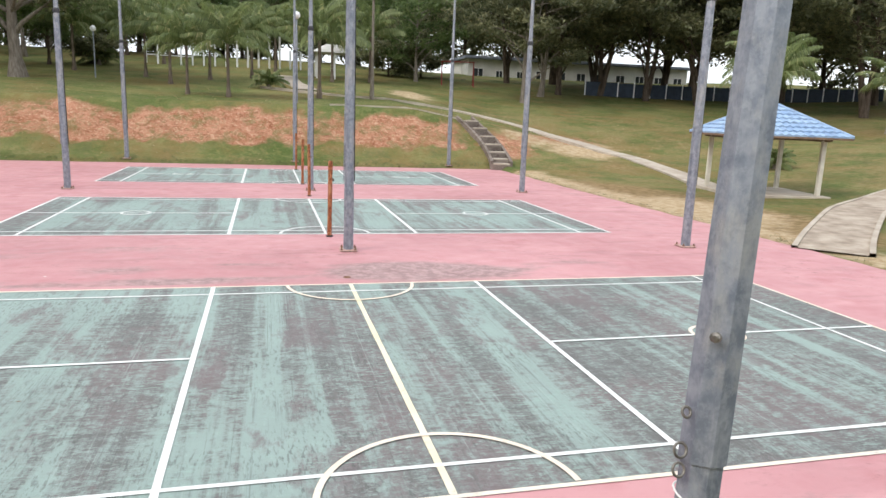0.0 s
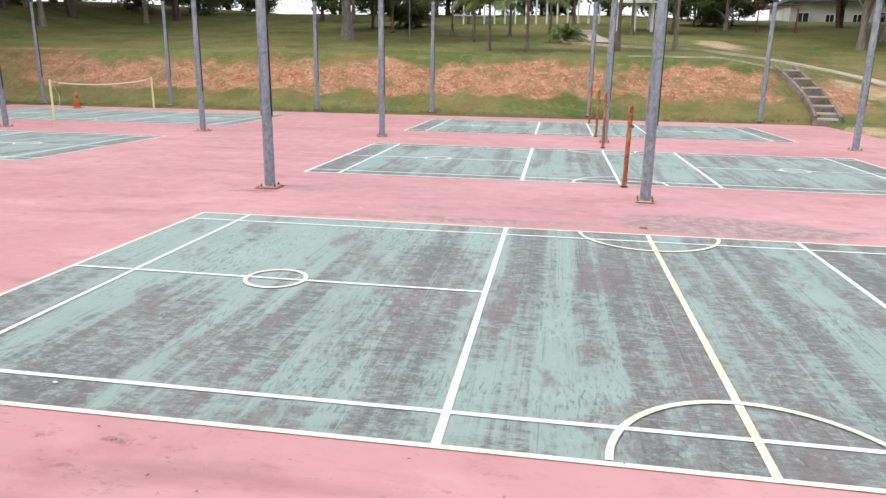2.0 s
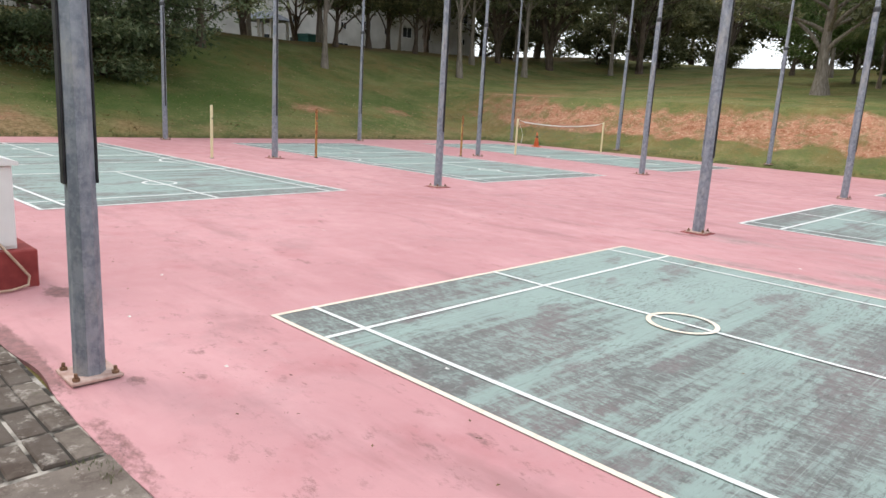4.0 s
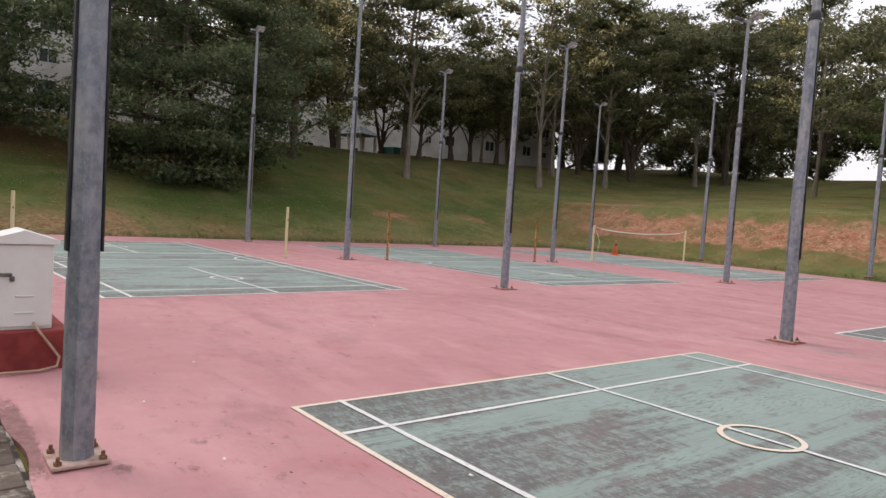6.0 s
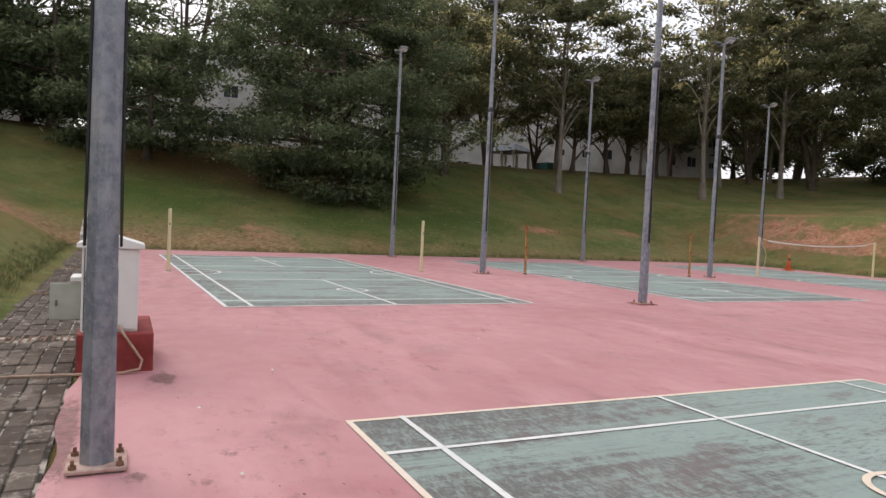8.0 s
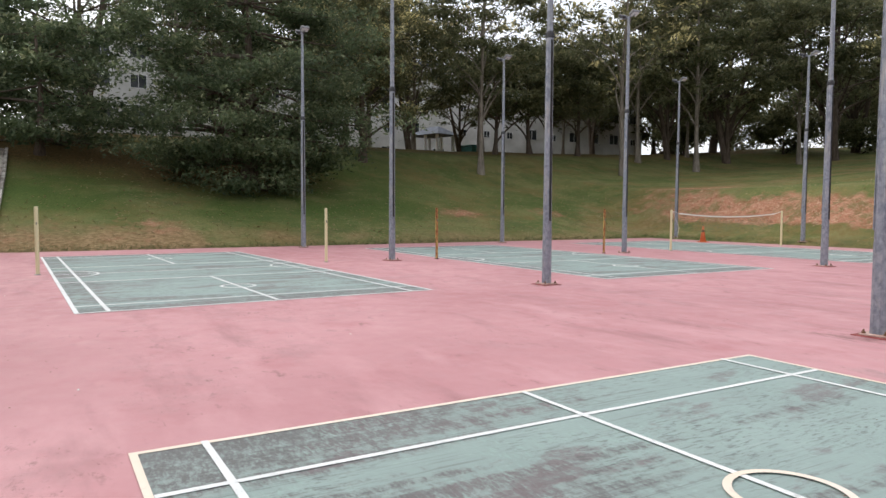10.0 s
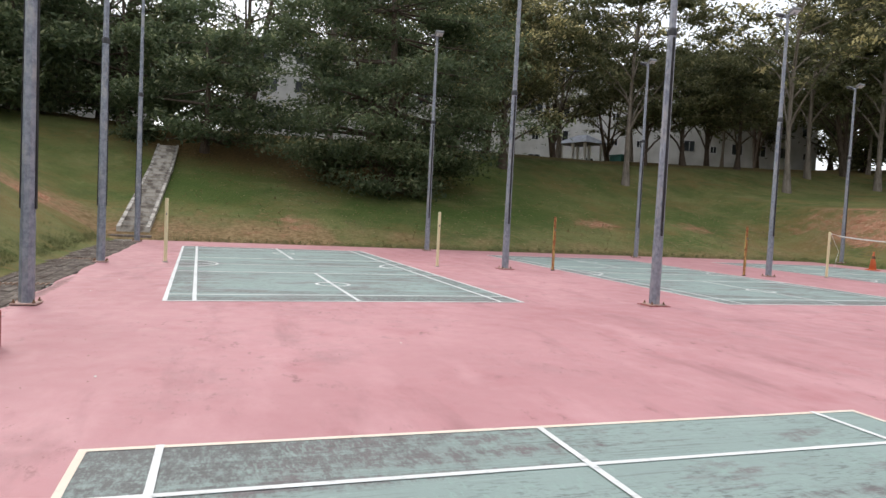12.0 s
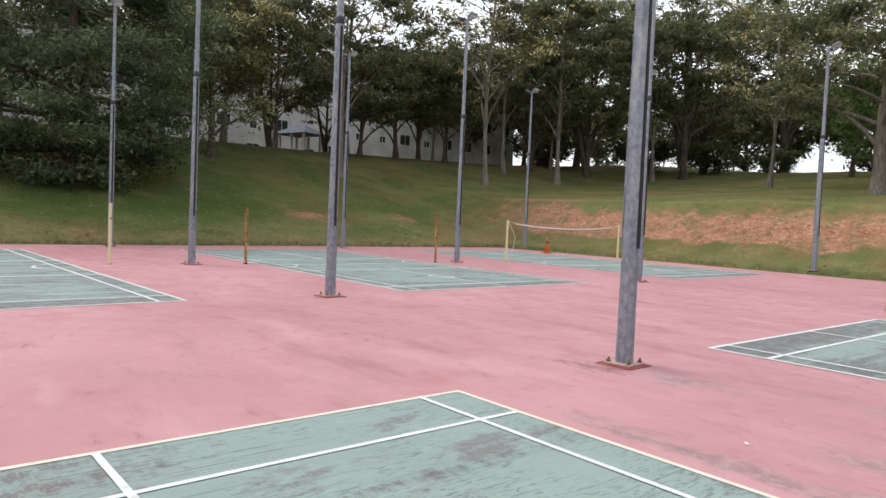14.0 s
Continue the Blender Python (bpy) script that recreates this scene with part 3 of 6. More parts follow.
def build_ground():
    far = (2, 5, 10, 18, 30, 50, 90, 180, 400, 900)
    xs, ys = axis(-62, 48, 0.55, far), axis(-16, 66, 0.55, far)
    xs = sorted(xs + [x + 0.275 for x in xs if -27 < x < 22])
    ys = sorted(ys + [y + 0.275 for y in ys if 30 < y < 36.5] + [y + d for y in ys if 30 < y < 36.5 for d in (0.14, 0.41)])
    verts, soil, dry, litter, sand_field, shaded_lush = [], [], [], [], [], []
    for y in ys:
        for x in xs:
            h = height(x, y)
            inside = -23.0 < x < 16.95 and -3.1 < y < 29.2
            rough = fbm(x * 0.5, y * 0.5, 3.0)
            bank = min(max((y - 31.2 - 0.5 * fbm(x * 0.5, 5.0, 2.0)) / 0.6, 0), 1) * min(max((34.9 + 1.0 * fbm(x * 0.33, 2.0, 7.0) - y) / 1.5, 0), 1) * min(max((x + 30) / 9, 0), 1) * min(max((17.2 - x) / 2.0, 0), 1)
            if bank > 0.2 and h > 0.5:
                h += (0.20 * fbm(x * 0.9, y * 0.9, 8.0) + 0.15 * fbm(x * 2.3, y * 2.3, 3.0) + 0.07 * fbm(x * 5.0, y * 5.0, 1.0)) * bank
            if not inside and abs(x) < 65:
                h += 0.05 * rough * min(1.0, max(0.0, h * 2))
            verts.append((x, y, (h if not inside else 0.0) - 0.035))
            patch = 0.80 + 0.42 * fbm(x * 0.2, y * 0.45, 1.0)
            west = math.exp(-((x + 28.7) ** 2 / 2.2)) * (math.exp(-((y - 20.2) ** 2 / 3.5)) + 0.9 * math.exp(-((y - 26.6) ** 2 / 3.0)) + 0.5 * math.exp(-((y - 31.5) ** 2 / 4.0)))
            corner = min(max((-19 - x) / 4, 0), 1) * min(max((x + 30) / 3, 0), 1) * min(max((y - 30.5) / 2, 0), 1) * min(max((39 - y) / 3, 0), 1)
            south = min(max((y + 7.5) / 1.5, 0), 1) * min(max((-4.6 - y) / 0.8, 0), 1) * min(max((x + 27) / 2, 0), 1) * min(max((-21 - x) / 2, 0), 1)
            east = math.exp(-((x - 23) ** 2 / 12 + (y - 35.0) ** 2 / 4)) + 1.3 * math.exp(-((x - 18.3) ** 2 / 4 + (y - 32.0) ** 2 / 5))
            foot = min(max((-22.8 - x) / 0.5, 0), 1) * min(max((x + 30) / 3, 0), 1) * min(max((y + 12) / 3, 0), 1) * min(max((8 - y) / 4, 0), 1)
            soil.append(max(0.0, min(1.0, max(0.5 * foot * patch, bank * patch * 1.2, west * 0.8, corner * 0.8 * patch, south * 0.85, 0.75 * east))))
            edge_w = min(max((-22.6 - x) / 0.4, 0), 1) * min(max((x + 28.0) / 3.5, 0), 1)
            edge_e = 1.2 * math.exp(-((x - 18.6) ** 2 / 4.5)) * min(max((27 - y) / 8, 0), 1) * min(max((y - 7) / 3, 0), 1)
            sand = math.exp(-((x - 23) ** 2 / 6 + (y - 32.5) ** 2 / 10))
            dry.append(max(0.0, min(1.0, max(edge_w * (0.85 if y < 5 else 0.42), edge_e, sand, 0.25 * east, 0.36 * min(max((x - 17) / 2, 0), 1) * (y < 45), 0.25 * (29 < y < 31.5)))))
            sand_field.append(min(1.0, max(1.1 * math.exp(-((x - 16.3) ** 2 / 3.0 + (y - 49) ** 2 / 14)), 1.15 * math.exp(-((x - 18.6) ** 2 / 3.5 + (y - 14.5) ** 2 / 14)), 1.1 * sand, 0.9 * math.exp(-((x - 20.5) ** 2 / 5 + (y - 34.0) ** 2 / 3)), 0.8 * math.exp(-((x - 17.6) ** 2 / 1.2)) * (6.5 < y < 27))))
            # Litter patches below the trees, which carry part of the tree shade too.
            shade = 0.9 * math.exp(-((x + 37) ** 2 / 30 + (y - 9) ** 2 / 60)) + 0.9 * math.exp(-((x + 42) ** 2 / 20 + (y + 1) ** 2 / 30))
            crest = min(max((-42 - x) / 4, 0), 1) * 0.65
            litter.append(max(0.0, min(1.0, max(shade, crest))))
            # Greener, darker grass by the big tree; part of its shade is tinted in.
            shaded_lush.append(min(1.0, 1.1 * math.exp(-((x + 33) ** 2 / 40 + (y - 8) ** 2 / 90)) + 0.4 * min(max((-27 - x) / 3, 0), 1) * min(max((40 - y) / 10, 0), 1)))
    w = len(xs)
    faces = [(j * w + i, j * w + i + 1, (j + 1) * w + i + 1, (j + 1) * w + i) for j in range(len(ys) - 1) for i in range(w - 1)]
    ob = arrays("ground", verts, faces, LAND, smooth=True)
    for name, values in (("soil", soil), ("dry", dry), ("litter", litter), ("sand", sand_field), ("shaded_lush", shaded_lush)):
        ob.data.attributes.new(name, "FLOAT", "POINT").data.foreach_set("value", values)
    tagged(ob, "grassy banks with bare orange soil round the sunken courts", "ground", kind="structure")


build_ground()


def build_slab():
    """The pink sports slab, with a field of worn places."""
    xs, ys = list(np.linspace(-22.9, 16.9, 220)), [-1.95, -1.86, -1.77, -1.68, -1.58, -1.46, -1.34, -1.2, -1.05] + list(np.linspace(-0.85, 29.2, 122))
    spots = ((7.6, 7.0, 1.3, 0.7, 1.1), (8.8, 6.7, 1.5, 0.5, 0.8), (4.6, 6.5, 1.4, 0.2, 0.8), (3.2, 7.3, 1.0, 0.35, 0.7), (5.2, 7.6, 0.9, 0.3, 0.55), (11.0, 7.4, 1.2, 0.4, 0.5), (2.0, 6.4, 2.5, 0.3, 0.6),
             (0.8, 8.3, 1.1, 0.5, 0.5), (3.2, 9.0, 2.0, 0.7, 0.5), (10.5, 9.2, 1.6, 0.3, 0.4), (6.0, -0.9, 2.5, 0.5, 0.5), (8.5, -0.8, 1.6, 0.5, 0.7))
    # Centres and sizes of reddish-brown dark spots, some beside masts and the plinth.
    blotches = ((0.74, -1.50, 0.17, 0.09, 0.9), (0.15, -1.93, 0.6, 0.11, 0.75), (-0.7, -1.9, 0.8, 0.11, 0.75), (1.7, -1.9, 0.9, 0.10, 0.75), (-3.9, -1.78, 1.2, 0.15, 0.8), (-1.75, -1.22, 0.3, 0.14, 0.9),
           (-8, -1.85, 3.0, 0.14, 0.8), (-2.5, 0.2, 3.8, 1.5, 0.36), (-5.5, 2.6, 2.6, 1.6, 0.42), (-9.5, 0.6, 3.0, 1.2, 0.45), (-2.4, 4.4, 2.6, 0.5, 0.36), (-4.2, 5.6, 1.2, 0.3, 0.45), (-1.5, 7.8, 1.4, 0.4, 0.5), (1.8, 7.2, 1.6, 0.4, 0.5), (-9, 7.6, 2.2, 0.4, 0.4),
           (0.1, 8.2, 0.8, 0.4, 0.6), (-6.4, 8.3, 0.8, 0.4, 0.6), (6.9, 8.4, 0.8, 0.4, 0.6), (6.7, -0.5, 1.8, 0.4, 0.5), (9.5, -1.0, 2.2, 0.5, 0.5))
    verts, bare, blotch = [], [], []
    for y in ys:
        for x in xs:
            blotch.append(min(1.0, sum(k * math.exp(-((x - a) / p) ** 2 - ((y - b) / q) ** 2) for a, b, p, q, k in blotches)))
            wob = 0.09 * fbm(x * 0.7, y * 0.7, 5.0) if x in (xs[0], xs[-1]) or y in (ys[0], ys[-1]) else 0.0
            verts.append((x + wob * (x in (xs[0], xs[-1])), y + wob * (y in (ys[0], ys[-1])), 0.0))
            bare.append(min(1.0, sum(k * math.exp(-((x - a) / p) ** 2 - ((y - b) / q) ** 2) for a, b, p, q, k in spots)))
    w, n = len(xs), len(xs) * len(ys)
    faces = [(j * w + i, j * w + i + 1, (j + 1) * w + i + 1, (j + 1) * w + i) for j in range(len(ys) - 1) for i in range(w - 1)]
    rim = [i for i in range(w)] + [j * w + w - 1 for j in range(1, len(ys))] + [n - 1 - i for i in range(1, w)] + [j * w for j in range(len(ys) - 2, 0, -1)]
    for k, i in enumerate(rim):
        x, y, z = verts[i]
        verts.append((x, y, -0.12))
    faces += [(rim[k], n + k, n + (k + 1) % len(rim), rim[(k + 1) % len(rim)]) for k in range(len(rim))]
    ob = arrays("pavement", verts, faces, PINK)
    ob.data.attributes.new("bare", "FLOAT", "POINT").data.foreach_set("value", bare + [0.0] * len(rim))
    ob.data.attributes.new("blotch", "FLOAT", "POINT").data.foreach_set("value", blotch + [0.6] * len(rim))
    tagged(ob, "faded pink acrylic sports slab with scuffs and stains", "court surface", kind="structure")


build_slab()


def stripe(x0, y0, x1, y1, z=0.007):
    """A painted line, with slightly uneven sides."""
    bm = bmesh.new()
    along_x = (x1 - x0) > (y1 - y0)
    n = max(2, int(max(x1 - x0, y1 - y0) / 0.25))
    rows = []
    for i in range(n + 1):
        f = i / n
        a = 0.003 * fbm(x0 + f * 9, y0 * 3 + f * 7, 2.0)
        b = 0.003 * fbm(x0 * 2 + f * 8, y0 + f * 9, 6.0)
        if along_x:
            x = x0 + (x1 - x0) * f
            rows.append((bm.verts.new((x, y0 + a, z)), bm.verts.new((x, y1 + b, z))))
        else:
            y = y0 + (y1 - y0) * f
            rows.append((bm.verts.new((x1 + a, y, z)), bm.verts.new((x0 + b, y, z))))
    for (a, b), (c, d) in zip(rows, rows[1:]):
        bm.faces.new((a, c, d, b))
    return bm


def arc(cx, cy, r, width, a0, a1, z, steps=40):
    bm = bmesh.new()
    rows = []
    for i in range(steps + 1):
        a = radians(a0 + (a1 - a0) * i / steps)
        rows.append([bm.verts.new((cx + q * math.cos(a), cy + q * math.sin(a), z)) for q in (r - width / 2, r + width / 2)])
    for (a, b), (c, d) in zip(rows, rows[1:]):
        bm.faces.new((a, b, d, c))
    return bm


def build_court(x, y, turn, label, edge_paint, kept_sheen=0.0, t=0.05):
    """One badminton and takraw court, origin at its corner with the lowest x and y."""
    L, W = 13.4, 6.1
    ring = edge_paint
    xs, ys = list(np.linspace(0, L, 68)), list(np.linspace(0, W, 32))
    verts = [(a, b, 0.003) for b in ys for a in xs]
    worn = []
    for b in ys:
        for a in xs:
            d = min(a, b, L - a, W - b)
            worn.append(max(0.0, min(1.0, (1.25 if kept_sheen else 0.40 if b < 0.9 else 0.0) - d / (0.95 if kept_sheen else 0.7) + 0.7 * fbm(a * 0.8 + x, b * 0.8 + y, 4.0))) if d < 1.2 else 0.55 * max(0.0, fbm(a * 0.35 + x, b * 0.12 + y, 9.0)))
    if not kept_sheen:
        worn = [min(1.0, q + 0.5 * max(0.0, min(1.0, (v[0] - 6.0) / 3.0))) for q, v in zip(worn, verts)]
    if kept_sheen > 1.0:
        worn = [min(1.0, q + 0.6 * max(0.0, v[0] - 9.6) / 3.8) for q, v in zip(worn, verts)]
    w = len(xs)
    faces = [(j * w + i, j * w + i + 1, (j + 1) * w + i + 1, (j + 1) * w + i) for j in range(len(ys) - 1) for i in range(w - 1)]
    court = arrays("badminton_court", verts, faces, GREEN)
    court.data.attributes.new("worn", "FLOAT", "POINT").data.foreach_set("value", worn)
    court.data.attributes.new("kept_sheen", "FLOAT", "POINT").data.foreach_set("value", [kept_sheen if kept_sheen else 1.5 * max(0.0, min(1.0, (3.6 - a) / 2.5)) * max(0.0, min(1.0, (b - 1.6) / 2.0)) + 0.6 * max(0.0, min(1.0, (b - 4.6) / 1.0)) * max(0.0, min(1.0, (4.5 - a) / 2.0)) for a, b, _ in verts])
    court.matrix_basis = pose(x, y, 0, 0, 0, turn)
    tagged(court, label, "court", "badminton courts", "structure")
    for a in (0.0, W - t):
        part("side_line", stripe(0, a, L, a + t), edge_paint, court)
    for a in (0.46 - t / 2, W - 0.46 - t / 2):
        part("singles_line", stripe(0, a, L, a + t, 0.0105), WHITE_LINE, court)
    for a in (0.0, L - t):
        part("end_line", stripe(a, t, a + t, W - t), edge_paint, court)
    for a in (0.76, L - 0.76 - t):
        part("long_service_line", stripe(a, t, a + t, W - t, 0.009), WHITE_LINE, court)
    for a in (4.72, L - 4.72):
        part("short_service_line", stripe(a - t * 0.6, t, a + t * 0.6, W - t, 0.009), WHITE_LINE, court)
    part("net_line", stripe(6.67, t, 6.73, W - t, 0.009), YELLOWED_LINE if ring == CREAM_LINE else ring, court)
    for a, b in ((0.05, 4.69), (8.71, L - 0.05)):
        part("centre_line", stripe(a, W / 2 - t / 2, b, W / 2 + t / 2, 0.012), WHITE_LINE, court)
    for a in (2.45, L - 2.45):
        part("service_circle", arc(a, W / 2, 0.32, t, 0, 360, 0.0145, 48), ring, court)
    part("quarter_circle", arc(6.7, 0.02, 0.94, t, 2, 178, 0.0145), ring, court)
    part("quarter_circle", arc(6.7, W - 0.02, 0.94, t, 182, 358, 0.0145), ring, court)
    return court


COURT_LABEL = "worn green court with peeling paint and white lines"
build_court(0.0, 0.0, 0.0, "worn green court with cream border lines and dark bare streaks", CREAM_LINE)
# Courts farther off get more cover, their sheen at low angles put into colour.
build_court(0.0, 10.46, 0.0, COURT_LABEL, WHITE_LINE, 0.6, 0.065)
build_court(-0.05, 20.85, 0.0, COURT_LABEL, WHITE_LINE, 0.6, 0.065)
build_court(-19.97, -0.47, 1.8, COURT_LABEL, WHITE_LINE, 1.15, 0.065)
build_court(-20.15, 10.5, 0.0, COURT_LABEL, WHITE_LINE, 1.15, 0.065)
build_court(-20.1, 20.9, 0.0, COURT_LABEL, WHITE_LINE, 1.15, 0.065)


# ---- lamp posts ----
def build_lamp_post(channels=True, pale=False):
    """An eight-sided steel floodlight mast with side channels and two floodlights, at the origin."""
    post = empty("lamp_post", 0, 0, 0)
    part("lower_shaft", rings([((0, 0, 0.03), 0.100), ((0, 0, 1.18), 0.095)], 8, math.pi / 8), GALV, post)
    part("middle_shaft", rings([((0, 0, 1.17), 0.0915 if channels else 0.107), ((0, 0, 5.1), 0.078)], 8, math.pi / 8), GALV, post)
    part("upper_shaft", rings([((0, 0, 5.06), 0.066), ((0, 0, 8.45), 0.05)], 8, math.pi / 8), GALV, post)
    part("collar", rings([((0, 0, 5.04), 0.088), ((0, 0, 5.06), 0.094), ((0, 0, 5.14), 0.094), ((0, 0, 5.18), 0.07)], 8, math.pi / 8), ROOFDARK, post)
    for s in (-1, 1) if channels else ():
        half = 0.024 if pale and s < 0 else 0.035
        bm = box(-half, s * 0.098 - 0.008, 1.32, half, s * 0.098 + 0.008, 5.0, 0.004)
        bmesh.ops.rotate(bm, cent=(0, s * 0.098, 1.3), matrix=Matrix.Rotation(s * 0.006, 3, "X"), verts=bm.verts)
        grey = pale and s > 0
        part("cable_channel", bm, GALV if grey else DARK, post, "grey steel channel strapped to the shaft" if grey else "black channel strapped to the shaft")
    plate = part("base_plate", box(-0.165, -0.165, 0.012, 0.165, 0.165, 0.034, 0.004), RUSTPLATE, post, "rust-stained square base plate")
    for a in (-0.125, 0.125):
        for b in (-0.125, 0.125):
            bm = rings([((a, b, 0.03), 0.024), ((a, b, 0.055), 0.024)], 6)
            rings([((a, b, 0.055), 0.012), ((a, b, 0.085), 0.012)], 6, bm=bm)
            part("bolt", bm, BOLT, plate)
    part("grout_pad", box(-0.15, -0.15, -0.01, 0.15, 0.15, 0.0125, 0.004), DARKCON, post, "thin stained grout pad")
    arm = part("cross_arm", box(-0.02, -0.32, 8.42, 0.02, 0.32, 8.47, 0.006), GALV, post)
    for s, mat in ((-1, LAMPGREY), (1, ROOFDARK)):
        bm = box(-0.16, -0.13, -0.06, 0.16, 0.13, 0.05, 0.02)
        bmesh.ops.rotate(bm, cent=(0, 0, 0), matrix=Matrix.Rotation(s * 0.45, 3, "X"), verts=bm.verts)
        bmesh.ops.translate(bm, vec=(0, s * 0.28, 8.53), verts=bm.verts)
        lamp = part("floodlight", bm, mat, post, "grey floodlight head" if s < 0 else "dark floodlight head")
        bm = box(-0.13, -0.1, -0.068, 0.13, 0.1, -0.061)
        bmesh.ops.rotate(bm, cent=(0, 0, 0), matrix=Matrix.Rotation(s * 0.45, 3, "X"), verts=bm.verts)
        bmesh.ops.translate(bm, vec=(0, s * 0.28, 8.53), verts=bm.verts)
        part("lens", bm, LENS, lamp)
    return post


POST = build_lamp_post()
tagged(POST, "tall grey galvanised floodlight mast bolted to the slab", "lamp post", "floodlight masts")
POST.matrix_basis = pose(0.47, -1.68, 0)
MAST_SPOTS = [(-6.15, -1.75, -3), (-13.15, -1.9, 4), (-21.65, -2.05, 0),
              (6.97, 8.69, 85), (0.08, 8.52, 96), (-6.55, 8.62, 88), (-14.0, 8.7, 92), (-21.8, 8.6, 90),
              (14.3, 18.85, 90), (6.9, 18.8, 88), (-0.28, 18.6, 93), (-6.6, 18.6, 90), (-13.6, 17.9, 86), (-21.7, 18.2, 90),
              (14.4, 29.5, 90), (6.85, 29.8, 90), (-0.6, 29.8, 88), (-6.4, 29.8, 92), (-14.25, 29.8, 90), (-21.4, 29.6, 88)]
FAR_POST = build_lamp_post(True, True)
tagged(FAR_POST, "tall grey galvanised floodlight mast bolted to the slab", "lamp post", "floodlight masts")
FAR_POST.matrix_basis = pose(14.2, 8.67, 0, 0, 0, 90)
for px, py, pa in MAST_SPOTS:
    made = copy_thing(POST if py < 5 else FAR_POST, pose(px, py, max(0.0, height(px, py) - 0.03), 0, 0, pa))
    if py > 29.4:
        made["label"] = "tall grey galvanised floodlight mast at the foot of the bank"
STEP_POST = build_lamp_post(False)
STEP_POST.matrix_basis = pose(7.241, -1.75, 0, 0, 1.7, 6)
tagged(STEP_POST, "grey galvanised mast with rings hooked on its shaft", "lamp post", "floodlight masts")


def build_pads():
    """Raised red footings under the masts between the courts."""
    for px, py in ((-6.55, 8.62), (0.08, 8.52), (-6.6, 18.6), (-14.0, 8.7)):
        bm = box(px - 0.225, py - 0.225, -0.02, px + 0.225, py + 0.225, 0.0115, 0.006)
        tagged(part("mast_footing", bm, REDPAD), "low red painted footing under a mast", "footing", "mast footings")


build_pads()


def near_mast_fittings():
    """Hooks and rings on the mast beside the steps."""
    for z, r in ((1.23, 0.03), (1.14, 0.028), (1.40, 0.02), (0.92, 0.022)):
        bm = bmesh.new()
        pts = [((7.165 - r * 0.9 + r * math.cos(a), -1.78 + 0.01 * math.sin(a), z + r * math.sin(a)), 0.0065) for a in np.linspace(0, 2 * math.pi, 13)]
        rings(pts, 5, bm=bm, cap=False)
        tagged(part("hook_ring", bm, STEEL, smooth=True), "small steel ring hooked on the mast", "hook", "mast hooks")
    bm = rings([((7.205, -1.84, 1.74), 0.022), ((7.185, -1.855, 1.745), 0.022), ((7.18, -1.86, 1.745), 0.01)], 8)
    tagged(part("mast_bolt", bm, STEEL), "round bolt head on the mast shaft", "bolt")
    loop = [((7.268 + 0.101 * math.cos(a), -1.75 + 0.101 * math.sin(a), 0.98 - 0.035 * math.cos(a + 0.6)), 0.005) for a in np.linspace(0, 2 * math.pi, 25)]
    tagged(part("wire_tie", rings(loop, 5, cap=False), TAPE, smooth=True), "pale wire tied round the mast shaft", "wire")


near_mast_fittings()


# ---- net posts ----
def build_net_post(x, y, mat, label, h=1.55, r=0.038, lean=0.0):
    post = empty("net_post", x, y, 0, label=label, category="net post", group="net posts")
    post.matrix_basis = pose(x, y, 0, lean, lean * 0.6, 0)
    part("pole", rings([((0, 0, -0.03), r), ((0, 0, h - 0.03), r), ((0, 0, h), r * 0.8)], 12), mat, post, smooth=False)
    part("base_socket", rings([((0, 0, -0.02), r * 1.7), ((0, 0, 0.02), r * 1.6), ((0, 0, 0.03), r * 1.1)], 12), DARK if mat != CREAMPOST else CONCRETE, post)
    part("cleat", box(r * 0.8, -0.012, h - 0.42, r + 0.035, 0.012, h - 0.36, 0.004), STEEL, post)


RUST_LABEL = "thin rusted orange steel net post set in the slab"
for px, py, lean in ((6.75, 10.2, 0.6), (6.76, 17.2, -0.8), (6.74, 20.75, 0.5), (6.78, 26.9, 0.0)):
    build_net_post(px, py, RUSTPOST, RUST_LABEL, 1.58, 0.045, lean)
for px, py, lean in ((-13.9, 10.2, 0.5), (-13.72, 17.02, 0.0)):
    build_net_post(px, py, YELLOWPOST, "flaking yellow net post with rust patches", 1.6, 0.04, lean)
for px, py in ((-13.5, -0.52), (-14.2, 6.68), (-13.7, 20.45), (-14.2, 28.1)):
    build_net_post(px, py, CREAMPOST, "cream painted net post standing on the slab", 1.57, 0.042)


